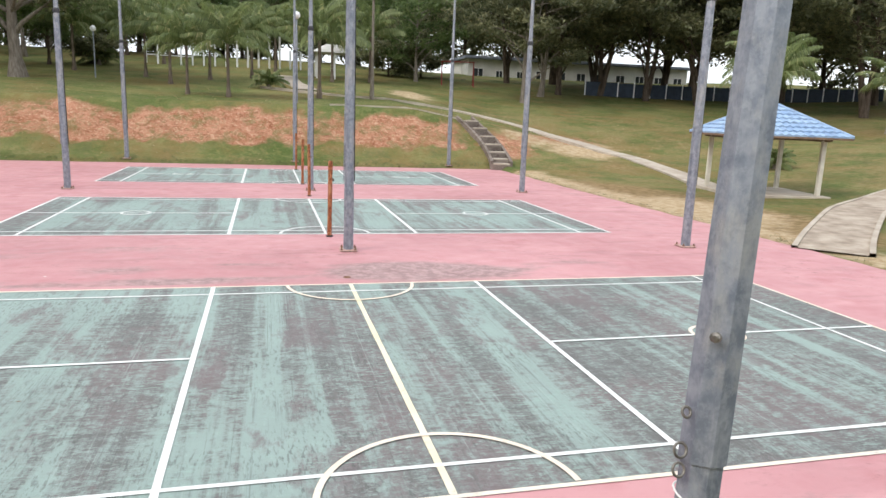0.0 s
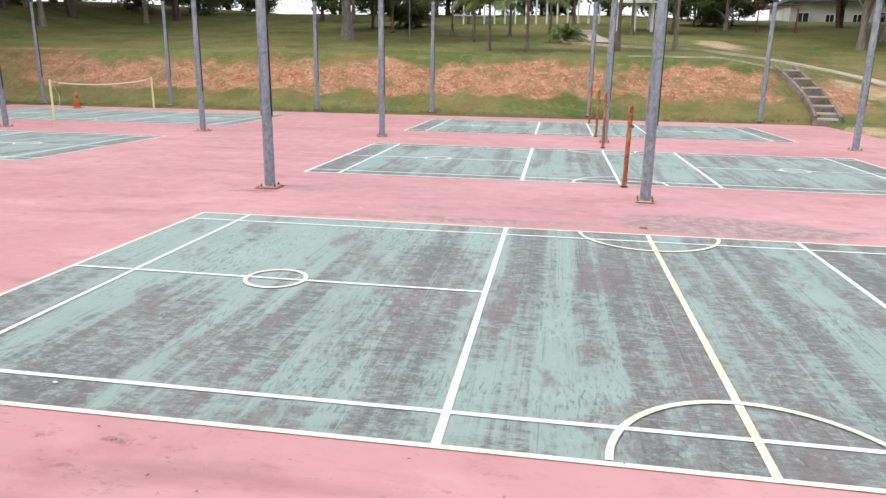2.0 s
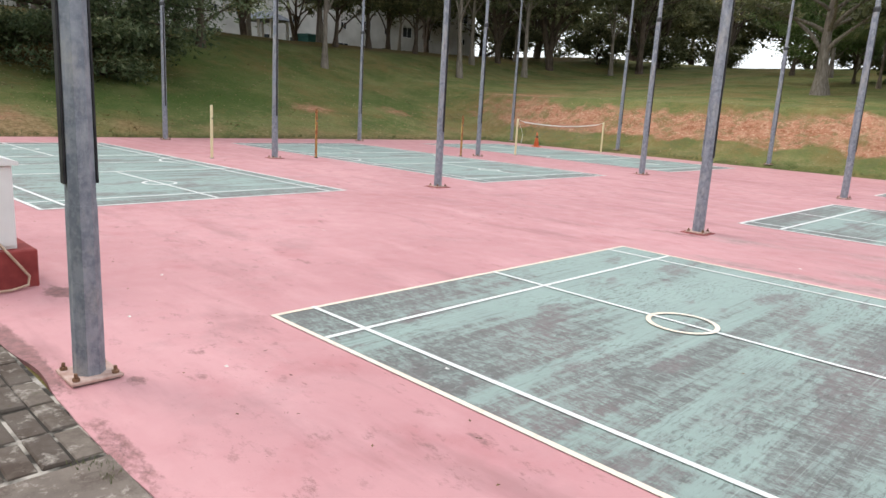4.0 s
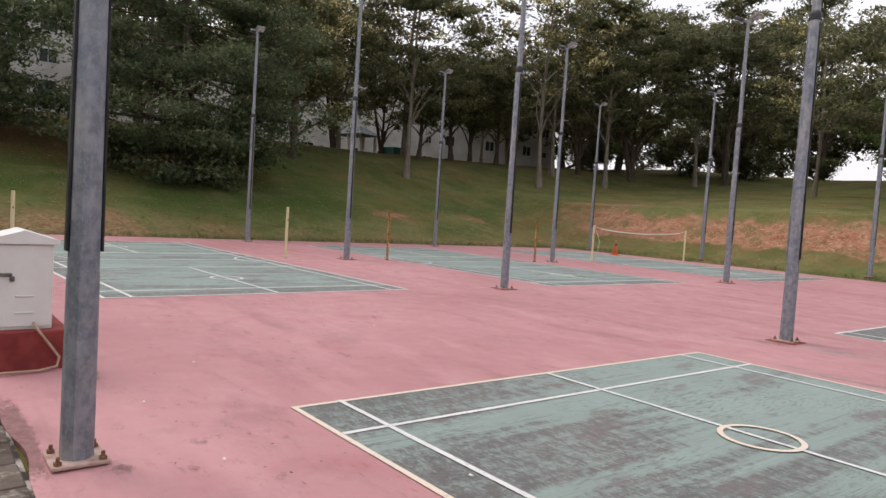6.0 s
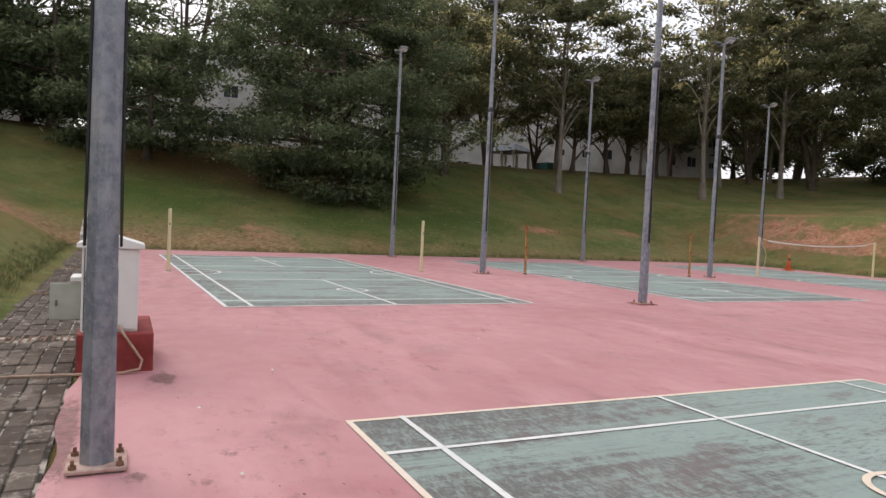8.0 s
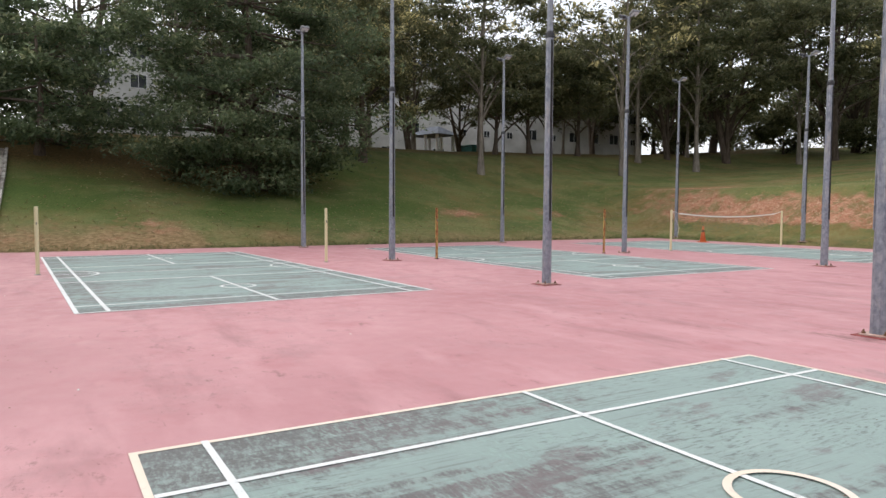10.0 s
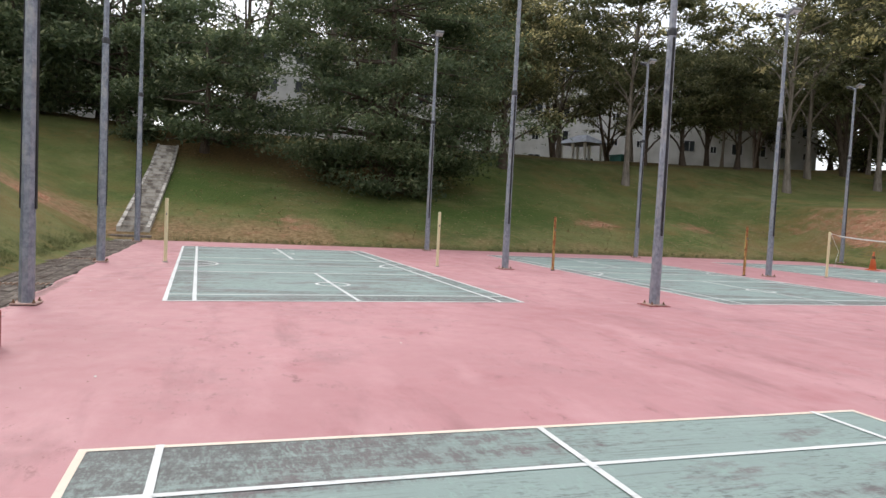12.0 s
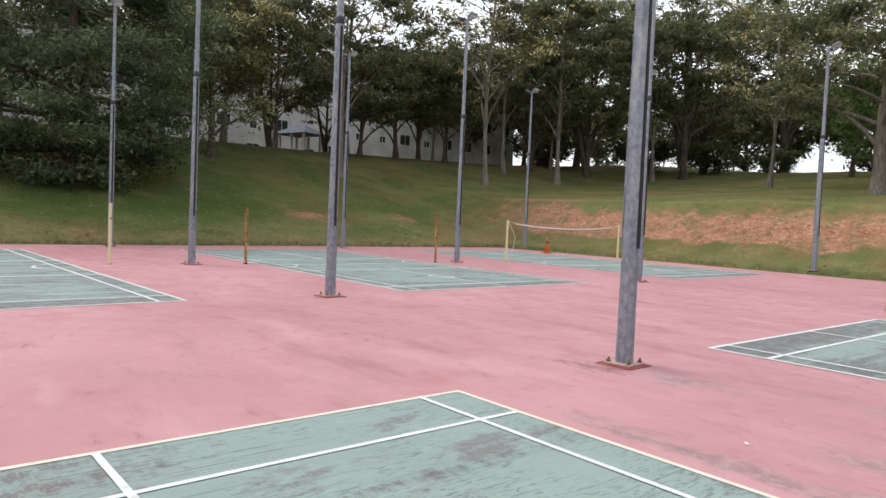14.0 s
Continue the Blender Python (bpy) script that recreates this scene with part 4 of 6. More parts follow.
def build_net():
    a, b = Vector((-13.7, 20.5, 1.52)), Vector((-14.2, 28.05, 1.52))
    net = empty("badminton_net", -13.8, 23.7, 0, label="sagging badminton net with a white top tape", category="net")
    inv = Matrix.Translation((13.8, -23.7, 0))
    sag = lambda f: (a.lerp(b, f) - Vector((0, 0, 0.05 + 0.34 * 4 * f * (1 - f) * 0.5)))
    bm = bmesh.new()
    fs = np.linspace(0.06, 0.93, 24)
    rows = []
    for f in fs:
        p = sag(f)
        rows.append([bm.verts.new(p + Vector((dx, 0, dz))) for dx, dz in ((-0.005, 0.02), (0.005, 0.02), (0.005, -0.02), (-0.005, -0.02))])
    for p, q in zip(rows, rows[1:]):
        for k in range(4):
            bm.faces.new((p[k], p[(k + 1) % 4], q[(k + 1) % 4], q[k]))
    bm.transform(inv)
    part("top_tape", bm, TAPE, net)
    bm = bmesh.new()
    for f0, f1 in ((0.0, 0.06), (0.93, 1.0)):
        rings([(sag(f0) if f0 else a, 0.007), (sag(f1) if f1 < 1 else b, 0.007)], 5, bm=bm)
    rings([(a, 0.005), (Vector((-13.75, 20.95, 0.9)), 0.005), (Vector((-13.7, 20.75, 0.35)), 0.005)], 4, bm=bm)
    bm.transform(inv)
    part("cord", bm, TAPE, net)
    bm = bmesh.new()
    for f in np.linspace(0.07, 0.92, 62):
        p = sag(f)
        rings([(p, 0.0022), (p - Vector((0.03 * math.sin(f * 9), 0, 0.62)), 0.0022)], 3, bm=bm, cap=False)
    for k in range(1, 8):
        rings([(sag(f) - Vector((0.03 * math.sin(f * 9) * k / 7, 0, 0.088 * k)), 0.0022) for f in np.linspace(0.07, 0.92, 20)], 3, bm=bm, cap=False)
    bm.transform(inv)
    part("mesh", bm, NETTING, net, "thin dark netting")


build_net()


def build_cone(x, y):
    cone = empty("traffic_cone", x, y, 0, label="faded orange traffic cone on the far court", category="traffic cone")
    part("foot", box(-0.21, -0.21, 0.0145, 0.21, 0.21, 0.05, 0.01), CONE_ORANGE, cone)
    part("body", rings([((0, 0, 0.05), 0.15), ((0, 0, 0.75), 0.035), ((0, 0, 0.8), 0.03)], 20), CONE_ORANGE, cone, smooth=True)
    part("sleeve", rings([((0, 0, 0.5), 0.083), ((0, 0, 0.62), 0.063)], 20, cap=False), DEBRIS, cone, "dull scuffed band")


build_cone(-18.0, 27.6)


def build_sockets():
    """Net-post holes in the slab beside the near court."""
    for x, y in ((6.68, -0.34), (6.7, 6.52)):
        bm = bmesh.new()
        rings([((x, y, 0.002), 0.062), ((x, y, 0.010), 0.052), ((x, y, 0.004), 0.044)], 16, bm=bm)
        tagged(part("post_socket", bm, BOLT), "rusty empty net post socket in the slab", "socket", "post sockets")


build_sockets()


# ---- control cabinets ----
def build_cabinet():
    plinth = part("plinth", box(-3.25, -1.94, -0.03, -2.08, -1.28, 0.365, 0.012), BOXRED)
    tagged(plinth, "dark red painted concrete plinth under the cabinets", "plinth")
    cab = empty("control_cabinet", -2.42, -1.67, 0.365, label="pale grey steel control cabinet with padlocked door", category="cabinet")
    part("body", box(-0.25, -0.245, 0.0, 0.235, 0.245, 0.82, 0.006), BOXGREY, cab)
    bm = bmesh.new()
    prof = ((-0.29, 0.80), (0.29, 0.80), (0.29, 0.835), (0.0, 0.925), (-0.29, 0.835))
    a = [bm.verts.new((-0.29, y, z)) for y, z in prof]
    b = [bm.verts.new((0.285, y, z)) for y, z in prof]
    for k in range(5):
        bm.faces.new((a[k], a[(k + 1) % 5], b[(k + 1) % 5], b[k]))
    bm.faces.new(a[::-1])
    bm.faces.new(b)
    bmesh.ops.recalc_face_normals(bm, faces=bm.faces)
    part("roof", bm, BOXGREY, cab, "low gabled sheet roof")
    door = part("door", box(0.236, -0.215, 0.03, 0.25, 0.225, 0.785, 0.003), BOXGREY, cab)
    part("hasp", box(0.25, -0.225, 0.50, 0.27, -0.09, 0.53, 0.004), STEEL, door)
    part("padlock", box(0.256, -0.11, 0.455, 0.285, -0.07, 0.50, 0.006), STEEL, door)
    for z in (0.155, 0.31):
        part("louvre", box(0.25, -0.06, z, 0.262, 0.09, z + 0.014, 0.003), BOXGREY, door)
    part("side_latch", box(-0.19, -0.258, 0.42, -0.12, -0.246, 0.45, 0.004), STEEL, cab)
    # Thin black strip standing in for the shade between door and body.
    part("door_gap_shade", box(0.2355, -0.224, 0.02, 0.2385, -0.2165, 0.79), DARK, cab)
    small = empty("meter_cabinet", -2.98, -1.74, 0.365, label="small pale cabinet with its door hanging open", category="cabinet")
    part("body", box(-0.17, -0.20, 0.0, 0.17, 0.20, 0.42, 0.006), BOXGREY, small)
    part("lid", box(-0.20, -0.30, 0.42, 0.20, 0.23, 0.465, 0.006), BOXGREY, small)
    door = part("door", box(0.135, -0.48, 0.03, 0.155, -0.205, 0.40, 0.004), simple("open_door_inner_grey", (0.40, 0.42, 0.36), (0.5, 0.52, 0.45), 4, 0.6), small, "greenish grey inner side of the open door")
    part("latch", box(0.155, -0.43, 0.17, 0.175, -0.41, 0.23, 0.004), STEEL, door)


build_cabinet()


def build_conduit():
    bm = rings([((-2.155, -1.58, 0.43), 0.013), ((-2.06, -1.56, 0.39), 0.013), ((-2.03, -1.46, 0.24), 0.013), ((-2.02, -1.38, 0.12), 0.013), ((-2.0, -1.40, 0.04), 0.013),
                ((-1.95, -1.55, 0.022), 0.013), ((-1.92, -1.9, 0.03), 0.013), ((-1.96, -2.4, 0.028), 0.013), ((-1.9, -3.0, 0.03), 0.013)], 8)
    tagged(part("conduit", bm, PIPE, smooth=True), "tan conduit bent down from the cabinet across the pavers", "pipe")


build_conduit()


# ---- gazebo ----
def build_gazebo():
    gx, gy = 23.65, 18.2
    gz = height(gx, gy)
    g = empty("gazebo", gx, gy, gz, -11.5, label="open gazebo with a blue tiled hip roof on cream posts", category="gazebo")
    part("floor_slab", box(-1.75, -1.75, -0.3, 1.75, 1.75, 0.05, 0.02), PATHCON, g)
    for a in (-1.42, 1.42):
        for b in (-1.42, 1.42):
            part("column", box(a - 0.075, b - 0.075, 0.0, a + 0.075, b + 0.075, 2.1, 0.012), POSTCREAM, g)
    bm = bmesh.new()
    for s in (-1.42, 1.42):
        box(-1.7, s - 0.06, 2.0, 1.7, s + 0.06, 2.12, bm=bm)
        box(s - 0.06, -1.7, 1.98, s + 0.06, 1.7, 2.10, bm=bm)
    part("beam", bm, BEAM, g)
    roof = empty("roof", 0, 0, 0)
    roof.parent = g
    R, z0, z1 = 2.06, 2.12, 3.30
    n = 8
    for side in range(4):
        rot = Matrix.Rotation(side * math.pi / 2, 3, "Z")
        bm = bmesh.new()
        for k in range(n):
            f0, f1 = k / n, (k + 1.18) / n
            f1 = min(f1, 1.0)
            r0, r1 = R * (1 - f0) + 0.02, max(R * (1 - f1), 0.0) + 0.02
            za, zb = z0 + (z1 - z0) * f0 + 0.085, z0 + (z1 - z0) * f1 + 0.012
            m = max(1, int(2 * r0 / 0.27))
            for j in range(m):
                a0, a1 = -r0 + 2 * r0 * j / m, -r0 + 2 * r0 * (j + 1) / m
                b0, b1 = a0 * r1 / r0, a1 * r1 / r0
                am, bmid = (a0 + a1) / 2, (b0 + b1) / 2
                v = [bm.verts.new(rot @ Vector(p)) for p in ((a0, -r0, za - 0.025), (am, -r0, za + 0.02), (a1, -r0, za - 0.025), (b1, -r1, zb - 0.02), (bmid, -r1, zb + 0.02), (b0, -r1, zb - 0.02))]
                bm.faces.new((v[0], v[1], v[4], v[5]))
                bm.faces.new((v[1], v[2], v[3], v[4]))
                u = [bm.verts.new(rot @ Vector(p)) for p in ((a0, -r0 + 0.01, za - 0.10), (a1, -r0 + 0.01, za - 0.10))]
                bm.faces.new((u[0], u[1], v[2], v[1], v[0]))
        part("tile_slope", bm, BLUETILE, roof, "rows of curved blue tiles")
        bm = rings([(rot @ Vector((-R, -R, z0 + 0.05)), 0.06), (rot @ Vector((-0.02, -0.02, z1 + 0.06)), 0.06)], 8)
        part("ridge", bm, BLUETILE, roof)
        part("soffit_board", rings([(rot @ Vector((-R, -R + 0.02, z0 - 0.02)), 0.05), (rot @ Vector((R, -R + 0.02, z0 - 0.02)), 0.05)], 4), BEAM, roof)
    part("finial", rings([((0, 0, z1 + 0.05), 0.09), ((0, 0, z1 + 0.16), 0.03)], 8), BLUETILE, roof)


build_gazebo()


# ---- paths, drain and stairs ----
def ribbon(name, pts, width, mat, label, category, lift=0.03, side=0.0):
    bm = bmesh.new()
    rows = []
    fine = []
    for (x0, y0), (x1, y1) in zip(pts, pts[1:]):
        n = max(1, int(math.hypot(x1 - x0, y1 - y0) / 0.6))
        fine += [(x0 + (x1 - x0) * k / n, y0 + (y1 - y0) * k / n) for k in range(n)]
    fine.append(pts[-1])
    for _ in range(3):
        fine = [fine[0]] + [((a[0] + 2 * b[0] + c[0]) / 4, (a[1] + 2 * b[1] + c[1]) / 4) for a, b, c in zip(fine, fine[1:], fine[2:])] + [fine[-1]]
    for i, (x, y) in enumerate(fine):
        a, b = fine[max(i - 1, 0)], fine[min(i + 1, len(fine) - 1)]
        d = Vector((b[0] - a[0], b[1] - a[1], 0)).normalized()
        s = Vector((-d.y, d.x, 0)) * width / 2
        x, y = x - d.y * side, y + d.x * side
        h = max(height(x, y), height(x + s.x, y + s.y), height(x - s.x, y - s.y)) + lift
        rows.append([bm.verts.new((x + s.x * k, y + s.y * k, h + dz)) for k, dz in ((1, -0.25), (1, 0), (-1, 0), (-1, -0.25))])
    for p, q in zip(rows, rows[1:]):
        for k in range(3):
            bm.faces.new((p[k], p[k + 1], q[k + 1], q[k]))
    bmesh.ops.recalc_face_normals(bm, faces=bm.faces)
    ob = part(name, bm, mat)
    tagged(ob, label, category, kind="structure")
    return ob


ribbon("path", [(22.9, 20.2), (23.7, 22.5), (24.9, 25.5), (25.0, 30), (23.6, 34.2), (21.3, 38.4), (17.4, 41.4), (13.2, 42.2), (11.3, 42.8), (8.7, 45), (5.5, 47.5)], 1.1, PATHCON, "pale concrete footpath climbing the grass slope", "path")
WALKWAY = [(17.25, 7.85), (18.6, 9.15), (20.4, 10.75), (23.2, 13.2), (26.5, 15.2), (31, 16.8), (38, 18.2)]
ribbon("path", WALKWAY, 1.36, WALKCON, "pale stained concrete footpath leaving the slab", "path", 0.0)
for off in (-0.74, 0.74):
    ribbon("kerb", WALKWAY, 0.12, PATHCON, "pale raised kerb along the footpath", "kerb", 0.06, off)
ribbon("drain_edge", [(9.0, 35.5), (12.0, 35.4), (14.5, 35.5), (16.5, 35.2)], 0.22, PATHCON, "pale concrete edge of a shallow drain on the bank", "kerb", 0.03)
ribbon("path", [(8.5, 47), (7.6, 53), (7.4, 60)], 1.5, PATHCON, "pale concrete path at the top of the bank", "path", 0.03)


def build_drain():
    """Curved, stepped concrete chute down the north bank."""
    drain = empty("stepped_drain", 16.9, 29.0, 0, label="curved stepped concrete drain chute running down the bank", category="drain")
    n = 7
    mids = [Vector((16.95 + 0.55 * math.sin(math.pi * min(1, (k / n) * 1.05)) - 0.25 * (k / n), 28.75 + 6.2 * k / n)) for k in range(n + 1)]
    across = []
    for k in range(n + 1):
        d = (mids[min(k + 1, n)] - mids[max(k - 1, 0)]).normalized()
        across.append(Vector((-d.y, d.x)))

    def put(k, u, z):
        p = mids[k] + across[k] * u
        return (p.x - 16.9, p.y - 29.0, z)

    for k in range(n):
        h0, h1 = (height(mids[q].x, mids[q].y) for q in (k, k + 1))
        low, top = h0 - 0.5, h1 - 0.10
        bm = bmesh.new()
        v = [bm.verts.new(q) for q in (put(k, -0.42, top + 0.03), put(k, 0.42, top + 0.03), put(k + 1, 0.42, top + 0.08), put(k + 1, -0.42, top + 0.08),
                                       put(k, -0.42, low), put(k, 0.42, low), put(k + 1, 0.42, low), put(k + 1, -0.42, low))]
        for f in ((0, 1, 2, 3), (4, 7, 6, 5), (0, 4, 5, 1), (1, 5, 6, 2), (2, 6, 7, 3), (3, 7, 4, 0)):
            bm.faces.new([v[q] for q in f])
        bmesh.ops.recalc_face_normals(bm, faces=bm.faces)
        part("step", bm, DARKCON, drain)
        bm = bmesh.new()
        v = [bm.verts.new(put(k, u, z)) for u, z in ((-0.42, top + 0.03), (0.42, top + 0.03), (0.42, top + 0.10), (-0.42, top + 0.10))]
        w = [bm.verts.new((q.co.x, q.co.y + 0.28, q.co.z + 0.01)) for q in v]
        for q in range(4):
            bm.faces.new((v[q], v[(q + 1) % 4], w[(q + 1) % 4], w[q]))
        bm.faces.new(v)
        bm.faces.new(w[::-1])
        bmesh.ops.recalc_face_normals(bm, faces=bm.faces)
        part("ledge", bm, PATHCON, drain, "pale worn ledge of the step")
    for u in (-0.49, 0.49):
        bm = bmesh.new()
        rows = []
        for k in range(n + 1):
            h = height(mids[k].x, mids[k].y)
            rows.append([bm.verts.new(put(k, u + w, h + z)) for w, z in ((-0.07, -0.5), (-0.07, 0.24), (0.07, 0.24), (0.07, -0.5))])
        for p, q in zip(rows, rows[1:]):
            for k in range(4):
                bm.faces.new((p[k], p[(k + 1) % 4], q[(k + 1) % 4], q[k]))
        bm.faces.new(rows[0])
        bm.faces.new(rows[-1][::-1])
        bmesh.ops.recalc_face_normals(bm, faces=bm.faces)
        part("side_wall", bm, DARKCON, drain)


build_drain()


def build_stairs():
    """The concrete flight up the west bank."""
    st = empty("concrete_stairs", -24.4, -2.45, 0, label="worn concrete stairs climbing the grass bank", category="stairs")
    n, x0, x1 = 24, -24.0, -40.0
    for k in range(n):
        a, b = x0 + (x1 - x0) * k / n, x0 + (x1 - x0) * (k + 1) / n
        h = max(height(b, -2.45), 0.1) + 0.05
        part("step", box(b + 24.4 - 0.05, -0.44, h - 0.6, a + 24.4, 0.44, h, 0.012), STAIRCON, st)
        # Pale strip added per step: the lit tread edge put into colour.
        part("nosing", box(a + 24.4 - 0.16, -0.435, h, a + 24.4 + 0.015, 0.435, h + 0.02, 0.006), PATHCON, st, "pale step nosing with the lit edge put into its colour")
    for y in (-0.52, 0.52):
        bm = bmesh.new()
        rows = []
        for k in range(n + 1):
            x = x0 + (x1 - x0) * k / n
            h = height(x, -2.45)
            rows.append([bm.verts.new((x + 24.4, y + w, h + z)) for w, z in ((-0.07, -0.5), (-0.07, 0.17), (0.07, 0.17), (0.07, -0.5))])
        for p, q in zip(rows, rows[1:]):
            for k in range(4):
                bm.faces.new((p[k], p[(k + 1) % 4], q[(k + 1) % 4], q[k]))
        bm.faces.new(rows[0])
        bm.faces.new(rows[-1][::-1])
        bmesh.ops.recalc_face_normals(bm, faces=bm.faces)
        part("side_wall", bm, STAIRCON, st)
    bm = box(-23.9, -3.2, -0.05, -23.3, -1.75, 0.14, 0.015)
    tagged(part("drain_kerb", bm, DARKCON), "low stained concrete kerb at the foot of the stairs", "kerb")


build_stairs()


# ---- trees ----
def tubes(paths, sides):
    """Tapered tubes through lists of (x, y, z, r), as one set of vertices and faces."""
    V, F = [], []
    for path in paths:
        base = len(V)
        p = np.array(path, float)
        for i in range(len(p)):
            d = p[min(i + 1, len(p) - 1), :3] - p[max(i - 1, 0), :3]
            d = d / (np.linalg.norm(d) + 1e-9)
            u = np.cross(d, (0.3, 0.9, 0.1))
            u /= np.linalg.norm(u) + 1e-9
            w = np.cross(d, u)
            for k in range(sides):
                a = 2 * math.pi * k / sides
                V.append(tuple(p[i, :3] + (u * math.cos(a) + w * math.sin(a)) * p[i, 3]))
        for i in range(len(p) - 1):
            for k in range(sides):
                F.append((base + i * sides + k, base + i * sides + (k + 1) % sides, base + (i + 1) * sides + (k + 1) % sides, base + (i + 1) * sides + k))
    return V, F


def leaf_cloud(rng, centres, spread, count, size):
    """Pointed, bent leaves gathered in flattened sprays round the clump centres; also a tone for each spray, with its
    lit top painted lighter.
    """
    n = len(centres)
    weight = rng.uniform(0.3, 1.0, n) ** 1.5
    pick = rng.choice(n, count, p=weight / weight.sum())
    wide = rng.uniform(0.55, 1.25, n)[pick][:, None]
    c = centres[pick] + rng.normal(0, 1, (count, 3)) * np.array(spread) * wide
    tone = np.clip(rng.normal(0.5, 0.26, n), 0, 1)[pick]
    # Lit top and shaded underside of each spray, put into the leaf tone.
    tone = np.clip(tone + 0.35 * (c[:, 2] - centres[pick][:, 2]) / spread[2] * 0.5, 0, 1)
    z = rng.normal(0, 0.75, (count, 3)) + np.array((0, 0, 1.0))
    z /= np.linalg.norm(z, axis=1)[:, None]
    x = np.cross(z, rng.normal(0, 1, (count, 3)))
    x /= np.linalg.norm(x, axis=1)[:, None]
    y = np.cross(z, x)
    s = (size * rng.uniform(0.6, 1.35, count))[:, None]
    v = np.stack([c - x * s, c + y * s * 0.42 + z * s * 0.12, c + x * s * 1.05 - z * s * 0.2, c - y * s * 0.42 + z * s * 0.12], 1).reshape(-1, 3)
    f = np.arange(count * 4).reshape(-1, 4)
    return v.tolist(), f.tolist(), np.repeat(tone, 4).tolist()


def build_tree(seed, h, spread, base, r, leaves, leaf_mat, bark_mat, size=0.22, lean=(0, 0), limbs=9, clump=0.75, flat=0.6, droop=0.0, fork=0):
    """A broadleaf tree at the origin: trunk, limbs and a ragged crown between base and h."""
    rng = np.random.default_rng(seed)
    tree = empty("tree", 0, 0, 0)
    top = h * 0.86
    trunk = []
    wob = rng.normal(0, 0.12, 2)
    for k in range(9):
        f = k / 8
        flare = 1.0 + 0.7 * max(0, 0.12 - f) / 0.12
        trunk.append((lean[0] * f * f * top + wob[0] * math.sin(f * 5), lean[1] * f * f * top + wob[1] * math.sin(f * 4), f * top - 0.25 * (k == 0), r * flare * (1 - 0.8 * f)))
    paths, ends = [trunk], []
    if fork:
        for q in range(fork):
            a = rng.uniform(0, 6.28)
            f0 = rng.uniform(0.1, 0.3)
            i = int(f0 * 8)
            x, y, z, rr = trunk[i]
            paths.append([(x + math.cos(a) * s * spread * 0.4, y + math.sin(a) * s * spread * 0.4, z + (h * 0.8 - z) * s, rr * 0.7 * (1 - 0.75 * s)) for s in np.linspace(0, 1, 7)])
            ends.append(paths[-1][-1][:3])
    for k in range(limbs):
        f = (base / h) * 0.9 + (1 - base / h * 0.9) * ((k + rng.uniform(0, 0.8)) / limbs) ** (1.35 if droop > 0.1 else 1.0) * 0.93
        i = min(7, int(f * h / top * 8))
        x, y, z, rr = trunk[i]
        a = k * 2.4 + rng.uniform(-0.5, 0.5)
        g = (f * h - base) / max(h - base, 0.1)
        reach = spread * (0.55 + 0.5 * math.sin(math.pi * min(max(g, 0.08), 0.95) ** 0.8)) * rng.uniform(0.75, 1.1)
        rise = (h - z) * rng.uniform(0.18, 0.42) - droop * reach 
        if droop > 0.1:
            rise = (h - z) * rng.uniform(-0.14, 0.22) - droop * reach
        if droop > 0.1 and g < 0.25:
            rise = -0.16 * z * rng.uniform(-1.2, 2.6)
        limb = []
        for s in np.linspace(0, 1, 6):
            bend = 0.15 * reach * math.sin(s * 3 + k)
            limb.append((x + math.cos(a) * reach * s - math.sin(a) * bend * s, y + math.sin(a) * reach * s + math.cos(a) * bend * s, z + rise * s ** 0.75, max(0.012, rr * 0.5 * (1 - 0.85 * s))))
        paths.append(limb)
        ends.append(limb[-1][:3])
        for q in range(4):
            s = int(rng.integers(2, 6))
            bx, by, bz, br = limb[s]
            b = a + rng.uniform(-1.3, 1.3)
            ln = reach * rng.uniform(0.22, 0.5)
            twig = [(bx + math.cos(b) * ln * u, by + math.sin(b) * ln * u, bz + ln * rng.uniform(0.1, 0.6) * u - droop * ln * u, max(0.008, br * 0.6 * (1 - 0.8 * u))) for u in (0, 0.5, 1)]
            paths.append(twig)
            ends += [twig[-1][:3], twig[1][:3]]
    for _ in range(max(3, limbs // 3)):
        ends.append((lean[0] * top + rng.normal(0, spread * 0.25), lean[1] * top + rng.normal(0, spread * 0.25), h - rng.uniform(0, 0.12) * h))
    V, F = tubes(paths, 7)
    arrays("trunk", V, F, bark_mat, tree, True)
    c = np.array(ends)
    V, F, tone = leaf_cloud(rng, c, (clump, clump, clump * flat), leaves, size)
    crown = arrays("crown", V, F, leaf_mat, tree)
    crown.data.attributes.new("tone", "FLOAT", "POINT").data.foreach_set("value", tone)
    return tree


